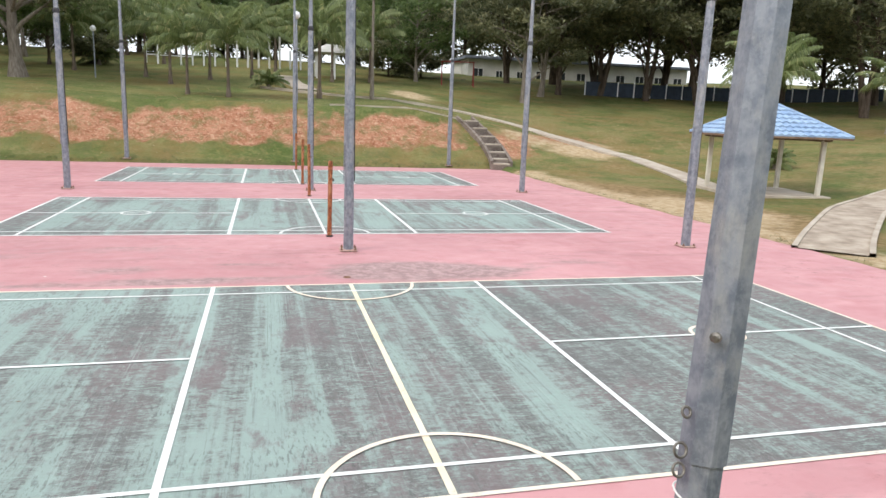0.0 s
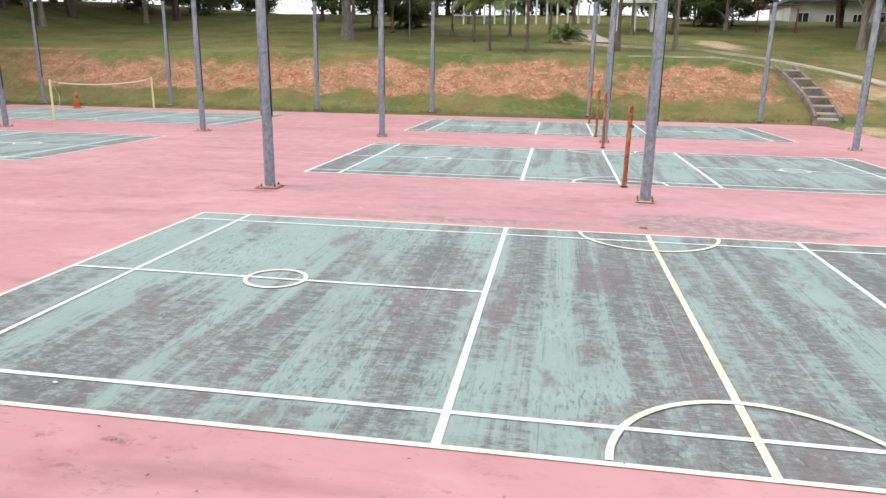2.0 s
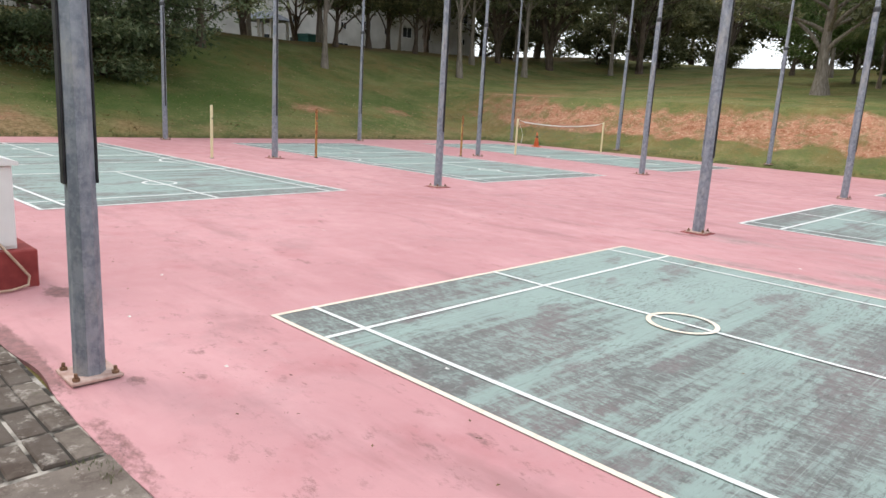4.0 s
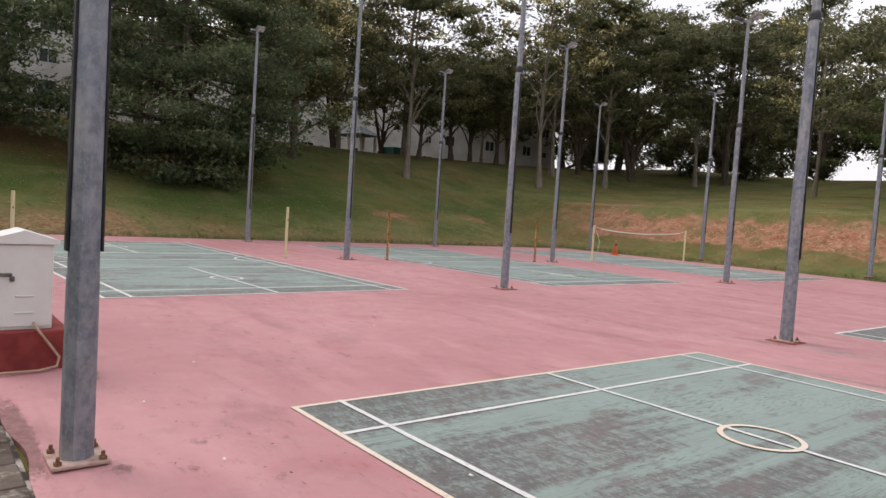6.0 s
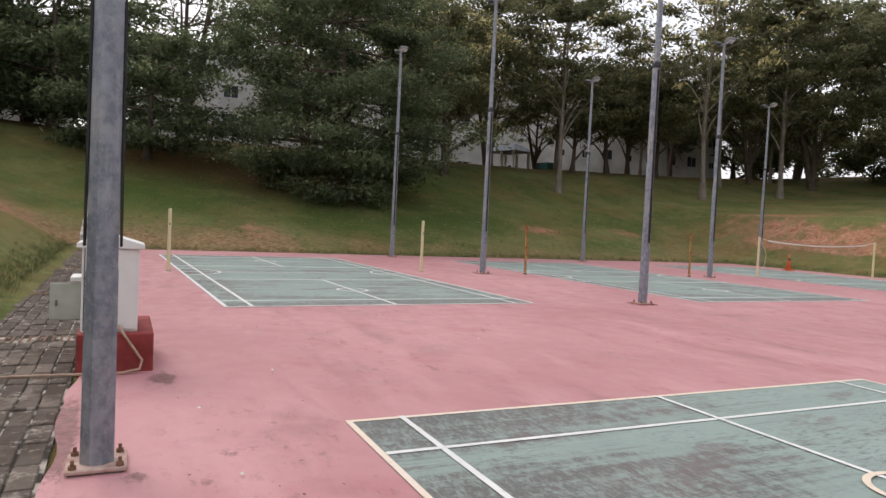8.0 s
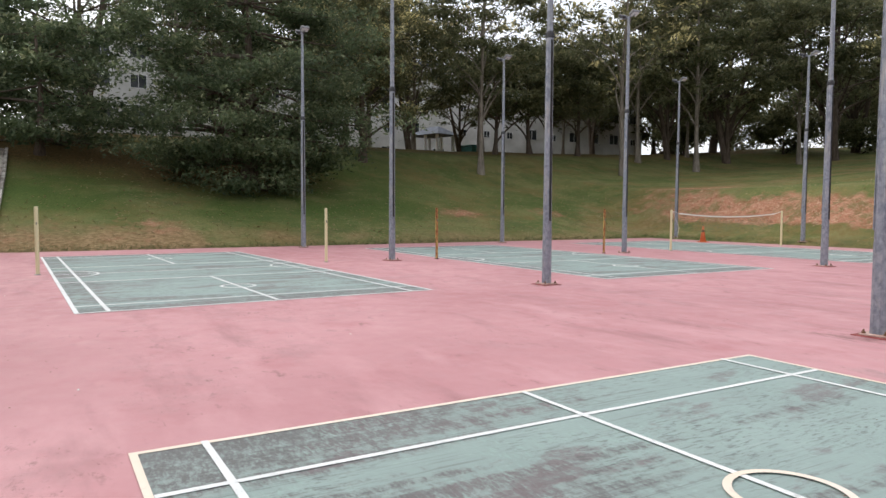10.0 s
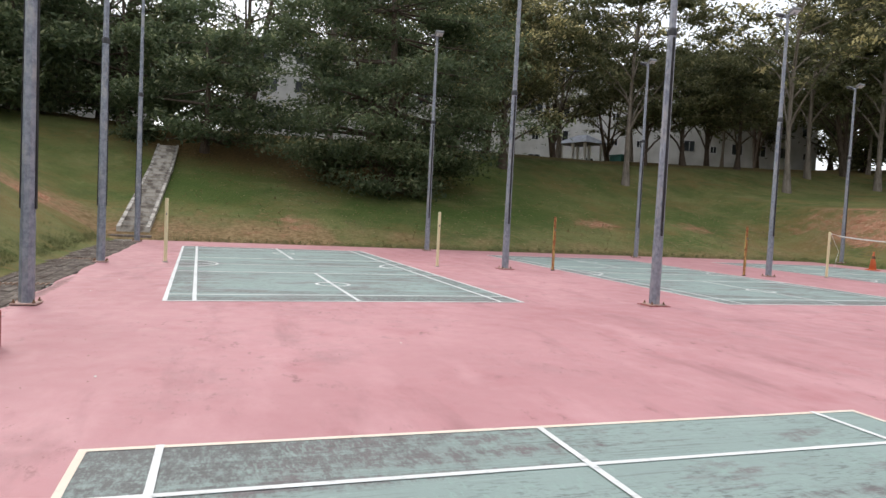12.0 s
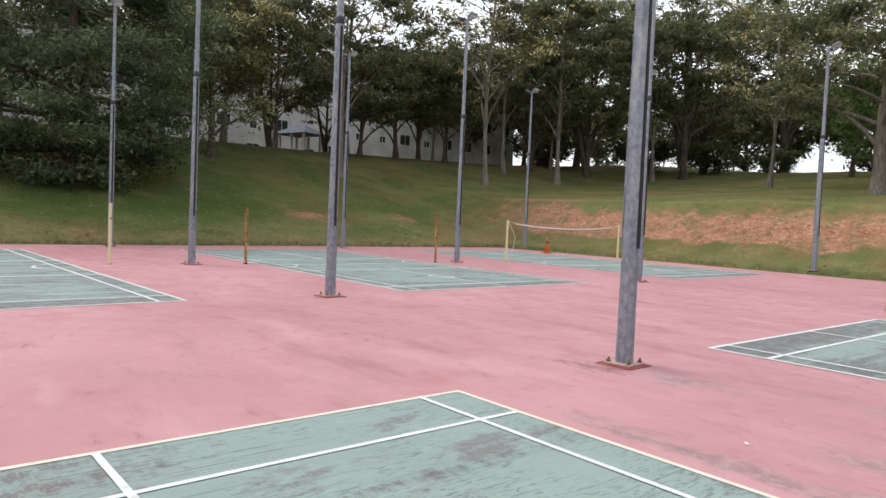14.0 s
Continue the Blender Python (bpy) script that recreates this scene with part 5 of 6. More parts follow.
def build_palm(seed, h, r, fronds, length, bark_mat=None, lean=(0, 0)):
    rng = np.random.default_rng(seed)
    palm = empty("palm_tree", 0, 0, 0)
    path = [(lean[0] * f * f, lean[1] * f * f, f * h - 0.25 * (f == 0), r * (1.35 - 0.6 * min(1, f * 4) if f < 0.25 else 0.75 - 0.15 * f) * (1 + 0.06 * (k % 2))) for k, f in enumerate(np.linspace(0, 1, 15))]
    V, F = tubes([path], 9)
    arrays("trunk", V, F, bark_mat or BARK_PALM, palm, True)
    tx, ty = lean
    for k in range(fronds):
        a = k * 2.399 + rng.uniform(-0.25, 0.25)
        up = 1.45 - 1.35 * (k / fronds) ** 1.3 + rng.uniform(-0.12, 0.12)
        ln = length * rng.uniform(0.85, 1.12)
        bend = rng.uniform(1.3, 1.9) if up > 0.5 else rng.uniform(1.0, 1.4)
        out, z, pts = 0.06, h, []
        for s in np.linspace(0, 1, 11):
            pts.append(Vector((tx + math.cos(a) * out, ty + math.sin(a) * out, z)))
            ang = up - bend * s ** 1.4
            out += ln * 0.1 * math.cos(ang)
            z += ln * 0.1 * math.sin(ang)
        V, F = tubes([[(*p, 0.032 * (1 - 0.8 * i / 10)) for i, p in enumerate(pts)]], 4)
        side = Vector((-math.sin(a), math.cos(a), 0))
        n = 34
        for j in range(n):
            f = 0.14 + 0.85 * j / n
            i = min(9, int(f * 10))
            p = pts[i].lerp(pts[i + 1], f * 10 - i)
            d = (pts[i + 1] - pts[i]).normalized()
            w = ln * 0.25 * math.sin(math.pi * min(0.94, 0.16 + f * 0.8)) ** 0.6 * rng.uniform(0.85, 1.1)
            for sgn in (-1, 1):
                mid = p + side * sgn * w * 0.42 + d * w * 0.28 + Vector((0, 0, 0.02 * w))
                tip = p + side * sgn * w * 0.62 + d * w * 0.50 - Vector((0, 0, w * rng.uniform(0.45, 0.85)))
                b = len(V)
                q = d * 0.030
                V += [tuple(p - q), tuple(mid - q * 1.4), tuple(tip), tuple(mid + q * 1.4)]
                F.append((b, b + 1, b + 2, b + 3))
        frond = arrays("frond", V, F, LEAF_PALM, palm)
        frond.data.attributes.new("tone", "FLOAT", "POINT").data.foreach_set("value", [float(rng.uniform(0.25, 0.8))] * len(V))
    return palm


def plant(ob, x, y, turn=0.0, size=1.0, label="", category="tree", group="", copy=True):
    """Stand a tree, or a copy of it, on the ground."""
    m = pose(x, y, height(x, y) - 0.1, 0, 0, turn) @ Matrix.Diagonal((size, size, size, 1))
    if copy:
        ob = copy_thing(ob, m)
    else:
        ob.matrix_basis = m
    return tagged(ob, label, category, group)


def stand(ob, spots, label, category="tree", group=""):
    for i, (x, y, turn, size) in enumerate(spots):
        plant(ob, x, y, turn, size, label, category, group, copy=i > 0)


# the west bank
stand(build_tree(11, 13.5, 5.9, 1.2, 0.42, 62000, LEAF_DARK, BARK_DARK, 0.135, limbs=64, clump=0.6, flat=0.5, droop=0.11),
      [(-35.0, 9.9, 0, 1.0)], "big dense dark green tree with branches sweeping to the ground")
stand(build_tree(12, 8.0, 4.2, 1.0, 0.2, 13000, LEAF_DARK, BARK_DARK, 0.15, limbs=26, clump=0.52, flat=0.45, droop=0.12),
      [(-39.6, -0.4, 0, 1.12), (-45, -12, 120, 1.2), (-47, -6, 40, 1.25), (-42, -15, 300, 1.1)], "spreading low tree with dull green leaves on the bank")
stand(build_tree(27, 9.0, 4.0, 2.0, 0.2, 9500, LEAF_MID, BARK_DARK, 0.17, limbs=20, clump=0.5, flat=0.42),
      [(-46, 34.5, 70, 1.05), (-47.5, 39.5, 190, 1.1), (-46.5, 44.5, 310, 1.05)], "rounded mid green tree on the crest", group="crest trees")
stand(build_tree(13, 12.0, 3.9, 2.2, 0.24, 22000, LEAF_OLIVE, BARK_DARK, 0.14, limbs=30, clump=0.5, flat=0.6, fork=1),
      [(-41.0, 19.6, 30, 1.05), (-47, 20.5, 150, 1.0)], "tree with olive leaves and pale yellow blossom")
TALL = build_tree(14, 17.5, 4.6, 5.0, 0.21, 10500, LEAF_MID, BARK_PALE, 0.19, limbs=20, clump=0.52, flat=0.4, lean=(0.01, 0.02))
stand(TALL, [(-39.0, 28.4, 0, 1.0), (-50, 24, 100, 1.1), (-53, 13, 290, 1.2), (-54, 49, 40, 0.75), (-44, 57, 150, 0.75), (-35, 62, 250, 0.95), (-37, 50, 200, 1.05)],
      "tall tree with a pale bare trunk and high crown", group="tall trees on the bank")
SPARSE = build_tree(15, 18.5, 4.8, 4.5, 0.19, 3600, LEAF_OLIVE, BARK_PALE, 0.2, limbs=17, clump=0.5, flat=0.4, lean=(0.015, -0.01))
stand(SPARSE, [(-36.9, 41, 0, 1.15), (-49, 35, 80, 1.15), (-56, 21, 200, 1.0), (-20, 55, 130, 0.72), (-15, 66, 30, 0.8), (-50, 8.5, 250, 1.05), (-42, 48, 60, 1.0), (-53, 30, 140, 0.95)],
      "thin tall tree with bare side branches and sparse leaves", group="sparse trees on the bank")
DENSE = build_tree(16, 16.5, 6.8, 3.0, 0.25, 11500, LEAF_MID, BARK_DARK, 0.20, limbs=26, clump=0.52, flat=0.38, fork=2)
stand(DENSE, [(-40, 58, 0, 1.1), (-34, 66, 70, 1.1), (-37, 75, 140, 1.05), (-48, 66, 210, 1.15), (-57, 56, 300, 0.85), (-43, 53, 45, 0.8), (-56, 37, 30, 0.62), (-50, 44, 90, 0.72), (-44, 82, 10, 1.2), (-52, -8, 220, 1.0), (-48, -20, 20, 0.95), (-52, 29, 60, 0.72), (-60, 14, 20, 0.95), (-54, 66, 200, 1.1), (-32, 84, 50, 1.2)],
      "dense dark green tree with several trunks on the crest", group="dense trees on the crest")
OPEN = build_tree(17, 14.0, 6.2, 3.0, 0.28, 9000, LEAF_FRESH, BARK_DARK, 0.23, limbs=20, clump=0.65, flat=0.35)
stand(OPEN, [(-19, 68, 0, 0.68), (-11.5, 60, 80, 0.66), (-8, 74, 160, 0.9), (-22, 84, 310, 1.0), (-13, 86, 45, 1.0)],
      "open crowned tree with fresh green leaves", group="trees above the north bank")

stand(build_tree(28, 12.5, 6.0, 3.4, 0.42, 11000, LEAF_MID, BARK_PALE, 0.2, limbs=22, clump=0.6, flat=0.4),
      [(-10.1, 47.6, 0, 1.0)], "stout grey trunked tree on the lawn above the bank")
stand(build_tree(29, 15.0, 6.4, 6.0, 0.3, 2600, LEAF_MID, BARK_DARK, 0.16, limbs=26, clump=0.45, flat=0.4, fork=2),
      [(-49, 2.2, 0, 1.0), (-56, 15, 140, 1.05)], "spreading tree with bare dark branches and few leaves", group="bare branched trees")

# the north lawn and the east side
stand(build_tree(18, 13, 5.4, 2.4, 0.2, 11000, LEAF_MID, BARK_DARK, 0.21, limbs=22, clump=0.6, flat=0.45, fork=1),
      [(32, 57, 140, 1.1), (36.5, 57.5, 210, 1.1), (40, 55, 280, 1.05), (43.5, 52, 30, 1.1), (47, 48, 100, 1.1), (46, 62, 170, 1.2), (36, 68, 240, 1.2), (54, 54, 10, 1.2), (52, 42, 70, 1.1), (21, 74, 300, 0.65), (58, 38, 150, 1.1), (30, 66, 120, 1.0), (42, 70, 45, 1.1), (52, 66, 200, 1.15), (61, 50, 320, 1.2)],
      "dark leafy tree on the lawn beyond the path", group="trees beyond the path")
stand(build_tree(26, 12.5, 5.0, 2.6, 0.24, 11000, LEAF_MID, BARK_PALE, 0.19, limbs=22, clump=0.5, flat=0.42, fork=1),
      [(26.2, 50.5, 0, 0.95), (29.4, 55, 70, 1.05)], "tree with a grey trunk and a rounded crown above the path", group="trees beyond the path")
stand(build_tree(19, 9.5, 3.8, 1.6, 0.16, 8000, LEAF_FRESH, BARK_PALE, 0.19, limbs=18, clump=0.5, flat=0.5),
      [(19.5, 62, 0, 1.0), (-13, 57.5, 60, 0.95), (15, 76, 120, 1.1), (-16, 78, 40, 1.1), (-5, 82, 170, 1.2), (3, 84, 90, 1.2), (11, 86, 210, 1.2)], "small light green tree on the lawn", group="small lawn trees")
stand(build_tree(20, 11, 6.0, 1.0, 0.3, 8500, LEAF_MID, BARK_DARK, 0.35, limbs=22, clump=0.9, flat=0.7),
      [(-70 + k * 9.5 + (k * 37 % 5), 98 + (k * 53 % 9), k * 67, 1.0 + 0.05 * (k % 4)) for k in range(14)] + [(-66, 76, 50, 1.1), (-72, 66, 130, 1.1), (66, 62, 10, 1.1), (68, 46, 80, 1.1), (-64, -30, 200, 1.1), (-61, -4, 90, 0.9), (-60, -14, 10, 1.0), (-56, -26, 140, 1.0)],
      "broad bushy tree in the far belt of woodland", group="far woodland belt")
stand(build_tree(25, 4.2, 3.0, 0.3, 0.12, 5000, LEAF_MID, BARK_DARK, 0.22, limbs=14, clump=0.6, flat=0.6),
      [(-42, 70, 90, 1.0), (-36, 74, 0, 0.85), (-47, 60, 150, 0.9), (-30, 78, 60, 0.6), (-17, 80, 200, 0.6), (-11, 79, 300, 1.1), (-8.6, 62, 90, 0.6), (17.5, 66, 10, 0.8), (21.5, 69, 200, 0.7), (4, 82, 80, 1.1), (-4, 80, 150, 1.2), (12, 81, 220, 1.1)],
      "rounded leafy bush at the back of the lawn", "bush", "lawn bushes")
PALM = build_palm(21, 3.2, 0.135, 22, 3.0, BARK_TRUNK)
stand(PALM, [(3.45, 38.4, 0, 0.95), (1.15, 39.2, 130, 0.92), (-0.7, 47, 70, 1.12), (-3.0, 52, 200, 1.05), (-5.5, 57, 140, 1.2), (1.5, 52.2, 260, 1.1), (8.8, 40.6, 20, 1.2), (11, 56, 310, 1.2), (4.5, 56, 50, 1.15), (-3.5, 66, 10, 1.2), (-8.5, 55, 80, 1.15), (6.5, 64, 180, 1.25), (14.5, 58, 220, 1.3)],
      "palm with a ringed trunk and arching fronds on the lawn", "palm tree", "lawn palms")
stand(build_palm(22, 7.6, 0.12, 15, 2.6, BARK_PALE), [(12.2, 41.2, 0, 1.0)], "slender pale trunked palm beside the path", "palm tree")
stand(build_palm(23, 3.4, 0.14, 18, 3.0), [(38, 35.5, 0, 1.15), (41, 40, 120, 1.1), (45, 33, 200, 0.8)], "leafy green palm behind the gazebo", "palm tree", "gazebo palms")
stand(build_palm(24, 0.35, 0.14, 20, 1.35), [(5.75, 46.9, 0, 1.1), (29.5, 24.5, 90, 0.8), (-8.2, 62, 40, 1.3)], "low bushy palm clump in the grass", "shrub", "low palm clumps")


# ---- buildings and far things ----
def build_block(name, x, y, z, turn, length, depth, storeys, label, bay=3.4, seed=1):
    rng = random.Random(seed)
    b = empty(name, x, y, z, turn, label=label, category="building")
    H = storeys * 3.1
    part("wall", box(-length / 2, -depth, -2.5, length / 2, 0, H, 0.03), WALL, b)
    part("roof", box(-length / 2 - 0.5, -depth - 0.5, H, length / 2 + 0.5, 0.5, H + 0.35, 0.03), GREYROOF, b)
    n = int(length / bay)
    for s in range(storeys):
        for k in range(n):
            cx = -length / 2 + (k + 0.5) * length / n
            w, h0 = (1.5 * bay / 3.4, 1.3 * bay / 3.4) if rng.random() < 0.7 else (0.8, 0.8)
            z0 = s * 3.1 + 0.95
            win = part("window", box(cx - w / 2, -0.02, z0, cx + w / 2, 0.012, z0 + h0), GLASS, b)
            bm = bmesh.new()
            for a, c, d, e in ((-w / 2 - 0.06, z0 - 0.06, w / 2 + 0.06, z0), (-w / 2 - 0.06, z0 + h0, w / 2 + 0.06, z0 + h0 + 0.06), (-w / 2 - 0.06, z0, -w / 2, z0 + h0), (w / 2, z0, w / 2 + 0.06, z0 + h0), (-0.025, z0, 0.025, z0 + h0)):
                box(cx + a, 0.0, c, cx + d, 0.05, e, bm=bm)
            part("window_frame", bm, WHITEMETAL, win)
    return b


build_block("apartment_building", -71.5, 38, 6.9, -95, 76, 11, 4, "long white apartment building behind the trees", seed=3)
build_block("apartment_building", -70, -24, 6.9, -80, 36, 11, 4, "white apartment building above the stairs", seed=4)
build_block("school_building", 45, 80, 3.5, 177, 30, 10, 2, "long low white building beyond the lawn", 2.6, 5)


def build_far_shelter(x, y, turn, label, span, h, roof):
    z = height(x, y)
    p = empty("pavilion", x, y, z, turn, label=label, category="pavilion")
    for a in (-span / 2, 0, span / 2):
        for c in (-span / 3, span / 3):
            part("column", box(a - 0.12, c - 0.12, -0.3, a + 0.12, c + 0.12, h), WHITEMETAL, p)
    bm = bmesh.new()
    v = [bm.verts.new(q) for q in ((-span * .7, -span * .5, h), (span * .7, -span * .5, h), (span * .7, span * .5, h), (-span * .7, span * .5, h), (-span * .2, 0, h + span * .28), (span * .2, 0, h + span * .28))]
    for f in ((0, 1, 5, 4), (1, 2, 5), (2, 3, 4, 5), (3, 0, 4), (3, 2, 1, 0)):
        bm.faces.new([v[i] for i in f])
    part("roof", bm, roof, p)


build_far_shelter(11.5, 60.5, 0, "white columned pavilion at the top of the lawn", 2.9, 2.1, WALL)
build_far_shelter(-61.5, 37.0, 15, "small open shelter with a grey roof on the crest", 3.6, 2.4, GREYROOF)


def build_railings():
    """White posts and rails at the back of the lawn."""
    f = empty("fence", -2, 66, height(-2, 66), 6, label="row of white steel posts and rails on the lawn", category="fence")
    for k in range(15):
        x = -3 + k * 1.0
        z = height(-2 + x, 66 + 0.1 * x) - height(-2, 66)
        part("post", box(x - 0.08, -0.08, z - 0.3, x + 0.08, 0.08, z + (3.0 if 3 < k < 13 else 1.7)), WHITEMETAL, f)
    part("rail", box(-3.2, -0.04, 0.7, 1.0, 0.04, 0.78), WHITEMETAL, f)


build_railings()


def build_blue_fence():
    f = empty("fence", 35, 57.6, height(35, 57.6), -9, label="navy blue sheet fence with pale posts behind the trees", category="fence")
    z0 = height(35, 57.6)
    for k in range(19):
        x = k * 1.6
        wx, wy = 35 + x * math.cos(radians(-9)), 57.6 + x * math.sin(radians(-9))
        z = height(wx, wy) - z0
        part("panel", box(x + 0.06, -0.03, z - 0.4, x + 1.54, 0.03, z + 1.25, 0.01), BLUEFENCE, f)
        part("post", box(x - 0.05, -0.05, z - 0.4, x + 0.05, 0.05, z + 1.35), WHITEMETAL, f)


build_blue_fence()


def build_chain_fence():
    """Dark framed mesh fence on the south bank."""
    x0, y0 = -21.5, -6.4
    f = empty("chain_link_fence", x0, y0, height(x0, y0), 0, label="dark framed chain link fence panel on the grass bank", category="fence")
    for k in range(4):
        x = k * 2.4
        part("post", rings([((x, 0, -0.3), 0.035), ((x, 0, 3.4), 0.035)], 8), ROOFDARK, f)
    for z in (0.15, 1.75, 3.3):
        part("rail", rings([((0, 0, z), 0.025), ((7.2, 0, z), 0.025)], 6), ROOFDARK, f)
    bm = bmesh.new()
    for k in range(-24, 72):
        a = max(0.0, -k * 0.1)
        b = min(3.15, 7.2 - k * 0.1)
        if b > a:
            rings([((k * 0.1 + a, 0, 0.15 + a), 0.0025), ((k * 0.1 + b, 0, 0.15 + b), 0.0025)], 3, bm=bm, cap=False)
            rings([((7.2 - k * 0.1 - a, 0.004, 0.15 + a), 0.0025), ((7.2 - k * 0.1 - b, 0.004, 0.15 + b), 0.0025)], 3, bm=bm, cap=False)
    part("wire_mesh", bm, ROOFDARK, f)


build_chain_fence()


def build_park_lamp(x, y, h=4.3):
    z = height(x, y)
    p = empty("park_lamp", x, y, z, label="slim park lamp with a round white globe", category="lamp")
    part("pole", rings([((0, 0, -0.2), 0.05), ((0, 0, h), 0.04)], 8), GALV, p)
    bm = bmesh.new()
    bmesh.ops.create_uvsphere(bm, u_segments=14, v_segments=8, radius=0.2, matrix=Matrix.Translation((0, 0, h + 0.15)))
    part("globe", bm, WHITEMETAL, p, smooth=True)


build_park_lamp(7.2, 35.6, 4.5)
build_park_lamp(-5.9, 49.6, 3.1)


def build_swing(x, y):
    z = height(x, y)
    s = empty("swing_set", x, y, z, -12, label="rusty red playground swing frame at the top of the lawn", category="swing")
    for a in (-1.5, 1.5):
        for b in (-0.75, 0.75):
            part("leg", rings([((a, b, -0.2), 0.045), ((a, 0, 2.15), 0.045)], 8), BOXRED, s)
    part("top_bar", rings([((-1.6, 0, 2.15), 0.05), ((1.6, 0, 2.15), 0.05)], 8), BOXRED, s)
    for a in (-0.6, 0.6):
        seat = part("seat", box(a - 0.22, -0.1, 0.5, a + 0.22, 0.1, 0.54, 0.01), DARK, s)
        for b in (-0.2, 0.2):
            part("chain", rings([((a + b, 0, 0.53), 0.01), ((a + b, 0, 2.12), 0.01)], 5), STEEL, seat)


build_swing(23.2, 60.6)


def build_bin(x, y):
    z = height(x, y)
    b = empty("waste_container", x, y, z, 10, label="dark teal waste container on the crest", category="bin")
    part("body", box(-0.9, -0.6, 0.1, 0.9, 0.6, 1.1, 0.05), BINGREEN, b)
    part("lid", box(-0.95, -0.65, 1.1, 0.95, 0.65, 1.25, 0.05), BINGREEN, b)


build_bin(-58, 39.6)


# ---- paving beside the slab ----
def build_paving():
    bed = part("paving", box(-23.3, -3.12, -0.2, 2.15, -1.955, -0.008), SAND)
    tagged(bed, "strip of stained grey concrete pavers beside the slab", "paving", kind="structure")
    rng = random.Random(5)
    meshes = []
    for k in range(6):
        bm = box(-0.194, -0.071, -0.05, 0.194, 0.071, 0.008, 0.009)
        for v in bm.verts:
            v.co.z += rng.uniform(-0.003, 0.002)
            v.co.x += rng.uniform(-0.003, 0.003)
        me = bpy.data.meshes.new("paver")
        bm.to_mesh(me)
        bm.free()
        me.materials.append(PAVER)
        meshes.append(me)
    rest = bmesh.new()
    for i in range(56):
        x = 1.38 - i * 0.415
        if i in (13, 24, 37):
            continue
        for j in range(7):
            y = -2.05 - j * 0.157
            turn = rng.uniform(-0.02, 0.02)
            tilt = Matrix.Translation((x + rng.uniform(-0.006, 0.006), y + rng.uniform(-0.004, 0.004), rng.uniform(-0.010, 0.006))) @ Matrix.Rotation(turn, 4, "Z") @ Matrix.Rotation(rng.uniform(-0.03, 0.03), 4, "X")
            if i < 45:
                ob = new("paver", meshes[rng.randrange(6)])
                ob.parent = bed
                ob.matrix_basis = tilt
            else:
                b2 = box(-0.2, -0.073, -0.05, 0.2, 0.073, 0.008)
                b2.transform(tilt)
                me = bpy.data.meshes.new("tmp")
                b2.to_mesh(me)
                b2.free()
                rest.from_mesh(me)
                bpy.data.meshes.remove(me)
    tagged(part("far_pavers", rest, PAVER, bed), kind="stuff")
    for i in (13, 24, 37):
        x = 1.38 - i * 0.415
        grate = empty("drain_grate", x, -2.55, 0, label="dark rusted steel drain grate across the pavers", category="drain grate", group="drain grates")
        # Solid black sheet below the bars, in place of the drain's shaded depth.
        part("frame", box(-0.2, -0.55, -0.05, 0.2, 0.55, -0.022), DARK, grate)
        for k in range(14):
            y = -0.52 + k * 0.08
            part("bar", box(-0.18, y - 0.012, -0.022, 0.18, y + 0.012, 0.004), BOLT, grate)
    slab = part("concrete_slab", box(1.62, -3.12, -0.1, 3.6, -1.96, 0.004, 0.01), DARKCON)
    tagged(slab, "cracked stained concrete slab beside the pavers", "slab", kind="structure")


build_paving()


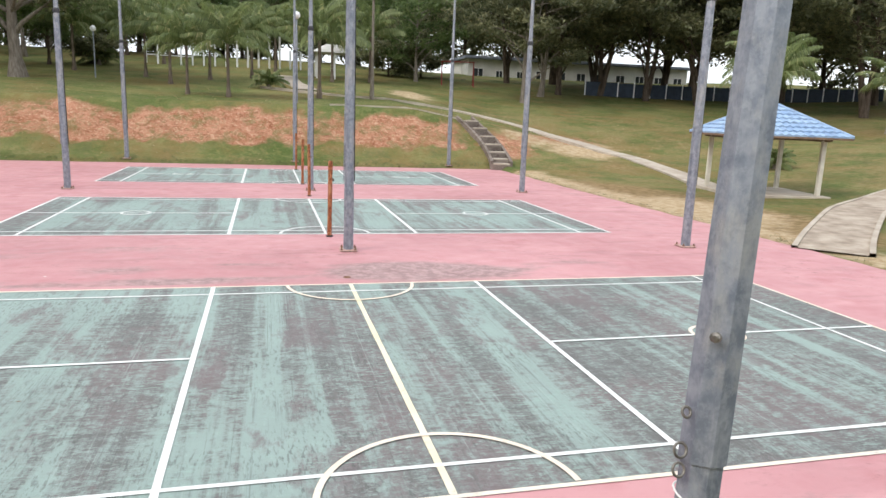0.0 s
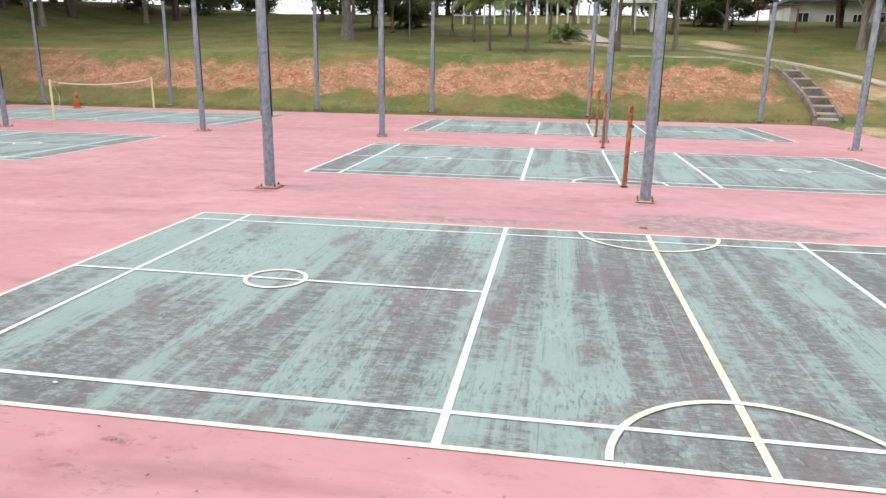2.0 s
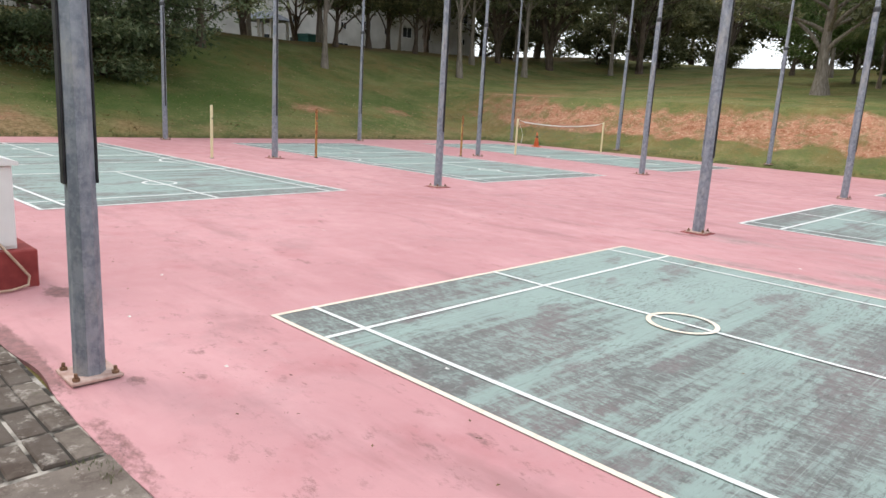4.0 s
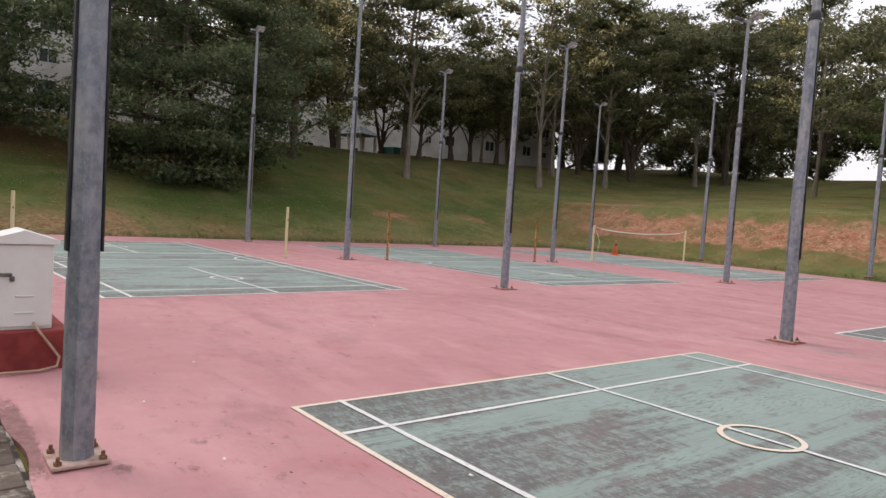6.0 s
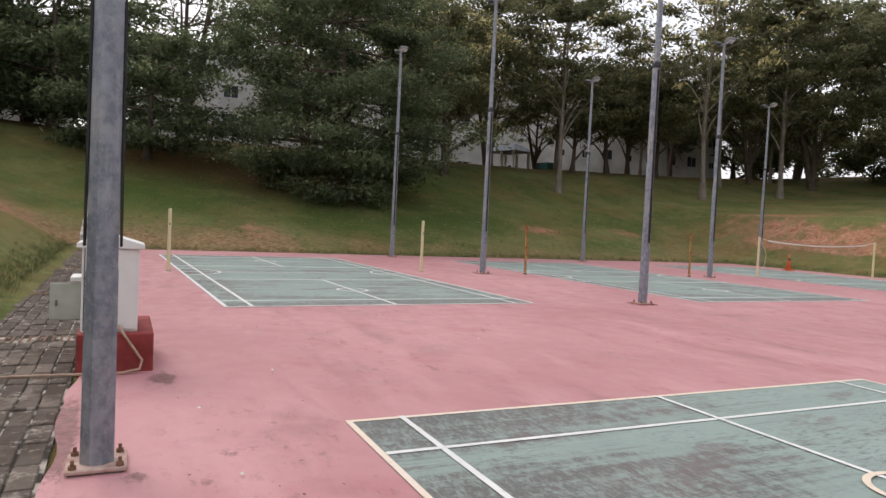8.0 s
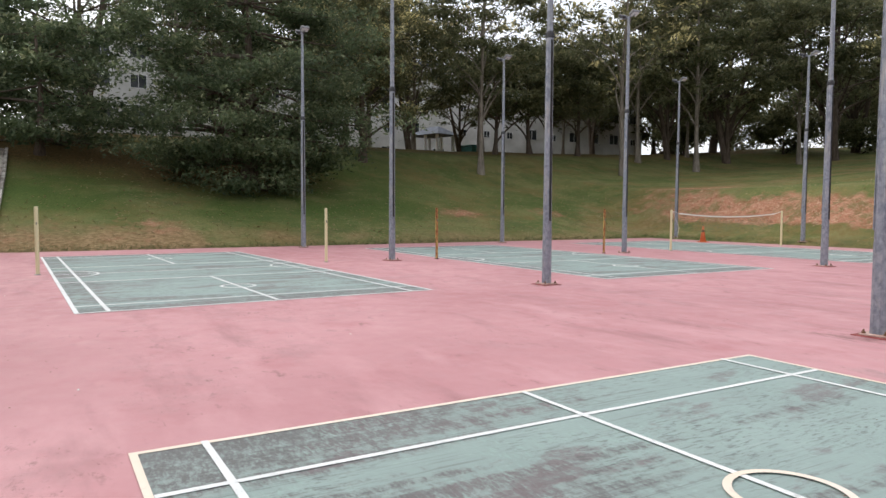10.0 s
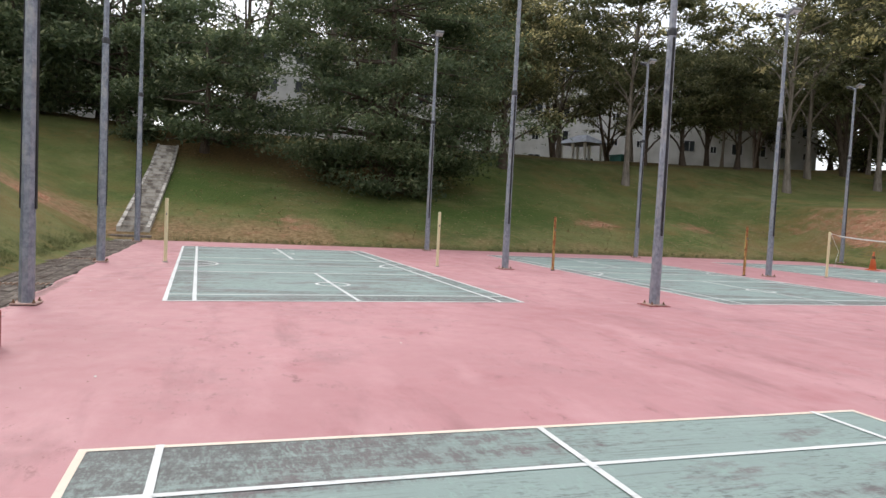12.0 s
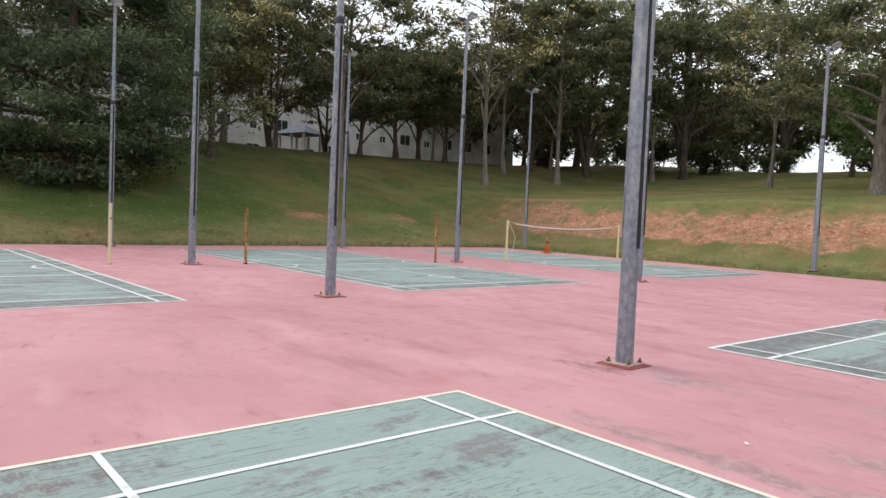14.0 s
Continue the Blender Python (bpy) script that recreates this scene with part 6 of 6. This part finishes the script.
def build_debris():
    """Dry leaves and scraps lying on the slab, and tufts along its edges."""
    rng = np.random.default_rng(9)
    V, F = [], []
    for k in range(260):
        if k < 45:
            x, y = rng.uniform(-6, 6), rng.uniform(-1.8, 0.0)
        else:
            x, y = rng.uniform(-22.5, 16), rng.uniform(-1.8, 29)
        s = rng.uniform(0.007, 0.02)
        a = rng.uniform(0, 6.28)
        b = len(V)
        c, d = math.cos(a) * s, math.sin(a) * s
        V += [(x - c, y - d, 0.017), (x + d * 0.5, y - c * 0.5, 0.018), (x + c, y + d, 0.017), (x - d * 0.5, y + c * 0.5, 0.020)]
        F.append((b, b + 1, b + 2, b + 3))
    tagged(arrays("leaf_litter", V, F, DEBRIS), "scattered small dry leaves on the slab", "leaf litter", kind="stuff")
    V, F = [], []
    for x, y in ((-0.6, -1.0), (-1.8, -0.2), (-7.6, -1.2), (1.9, 0.35), (-9.3, -1.0), (0.9, -0.9), (2.3, 6.9), (-3.1, 2.8), (6.4, 24.9), (7.5, 24.2)):
        s, b = 0.018, len(V)
        V += [(x - s, y - s * 0.6, 0.018), (x + s, y - s * 0.5, 0.02), (x + s * 0.8, y + s * 0.7, 0.018), (x - s * 0.9, y + s * 0.5, 0.024), (x, y, 0.028)]
        F += [(b, b + 1, b + 4), (b + 1, b + 2, b + 4), (b + 2, b + 3, b + 4), (b + 3, b, b + 4)]
    tagged(arrays("paper_scraps", V, F, LITTERWHITE), "small pale scraps lying on the slab", "scraps", kind="stuff")
    V, F = [], []
    for k in range(2600):
        if k < 1900:
            x, y = -23 - abs(rng.normal(0, 8)), rng.uniform(-3, 34)
        else:
            x, y = rng.uniform(-22, 30), 29.4 + abs(rng.normal(0, 9))
        z, s, a, b = height(x, y) - 0.01, rng.uniform(0.03, 0.075), rng.uniform(0, 6.28), len(V)
        c, d = math.cos(a) * s, math.sin(a) * s
        V += [(x - c, y - d, z), (x + d * 0.5, y - c * 0.5, z + s * 0.5), (x + c, y + d, z + s * 0.2), (x - d * 0.5, y + c * 0.5, z + s * 0.7)]
        F.append((b, b + 1, b + 2, b + 3))
    tagged(arrays("fallen_leaves", V, F, FALLEN), "pale fallen leaves scattered over the banks", "fallen leaves", kind="stuff")
    V, F = [], []

    def tuft(x, y, z, n, h):
        for _ in range(n):
            a, l = rng.uniform(0, 6.28), h * rng.uniform(0.5, 1.3)
            ox, oy = rng.normal(0, 0.04, 2)
            dx, dy = math.cos(a) * l * 0.5, math.sin(a) * l * 0.5
            b = len(V)
            w = 0.006
            V.extend([(x + ox - dy * w / l, y + oy + dx * w / l, z), (x + ox + dy * w / l, y + oy - dx * w / l, z), (x + ox + dx, y + oy + dy, z + l)])
            F.append((b, b + 1, b + 2))

    for _ in range(1100):
        y = rng.uniform(-1.5, 29.3)
        x = -22.95 - abs(rng.normal(0, 0.3))
        tuft(x, y, height(x, y) - 0.04, 9, 0.13)
    for _ in range(1300):
        x = rng.uniform(-23.5, 16.5)
        y = 29.25 + abs(rng.normal(0, 0.35))
        tuft(x, y, height(x, y) - 0.04, 9, 0.14)
    for _ in range(260):
        y = rng.uniform(6.5, 29.0)
        x = 16.95 + abs(rng.normal(0, 0.3))
        tuft(x, y, height(x, y) - 0.04, 7, 0.08)
    for _ in range(1100):
        x = rng.uniform(-23.5, 0.5)
        y = -3.15 - abs(rng.normal(0, 0.35))
        tuft(x, y, height(x, y) - 0.04, 10, 0.11)
    for x, y in ((1.72, -2.0), (1.85, -2.02), (1.64, -2.08)):
        tuft(x, y - 0.04, 0.0, 26, 0.03)
    tagged(arrays("grass_tufts", V, F, GRASSBLADE), "ragged grass tufts along the slab edges", "grass", kind="stuff")


build_debris()
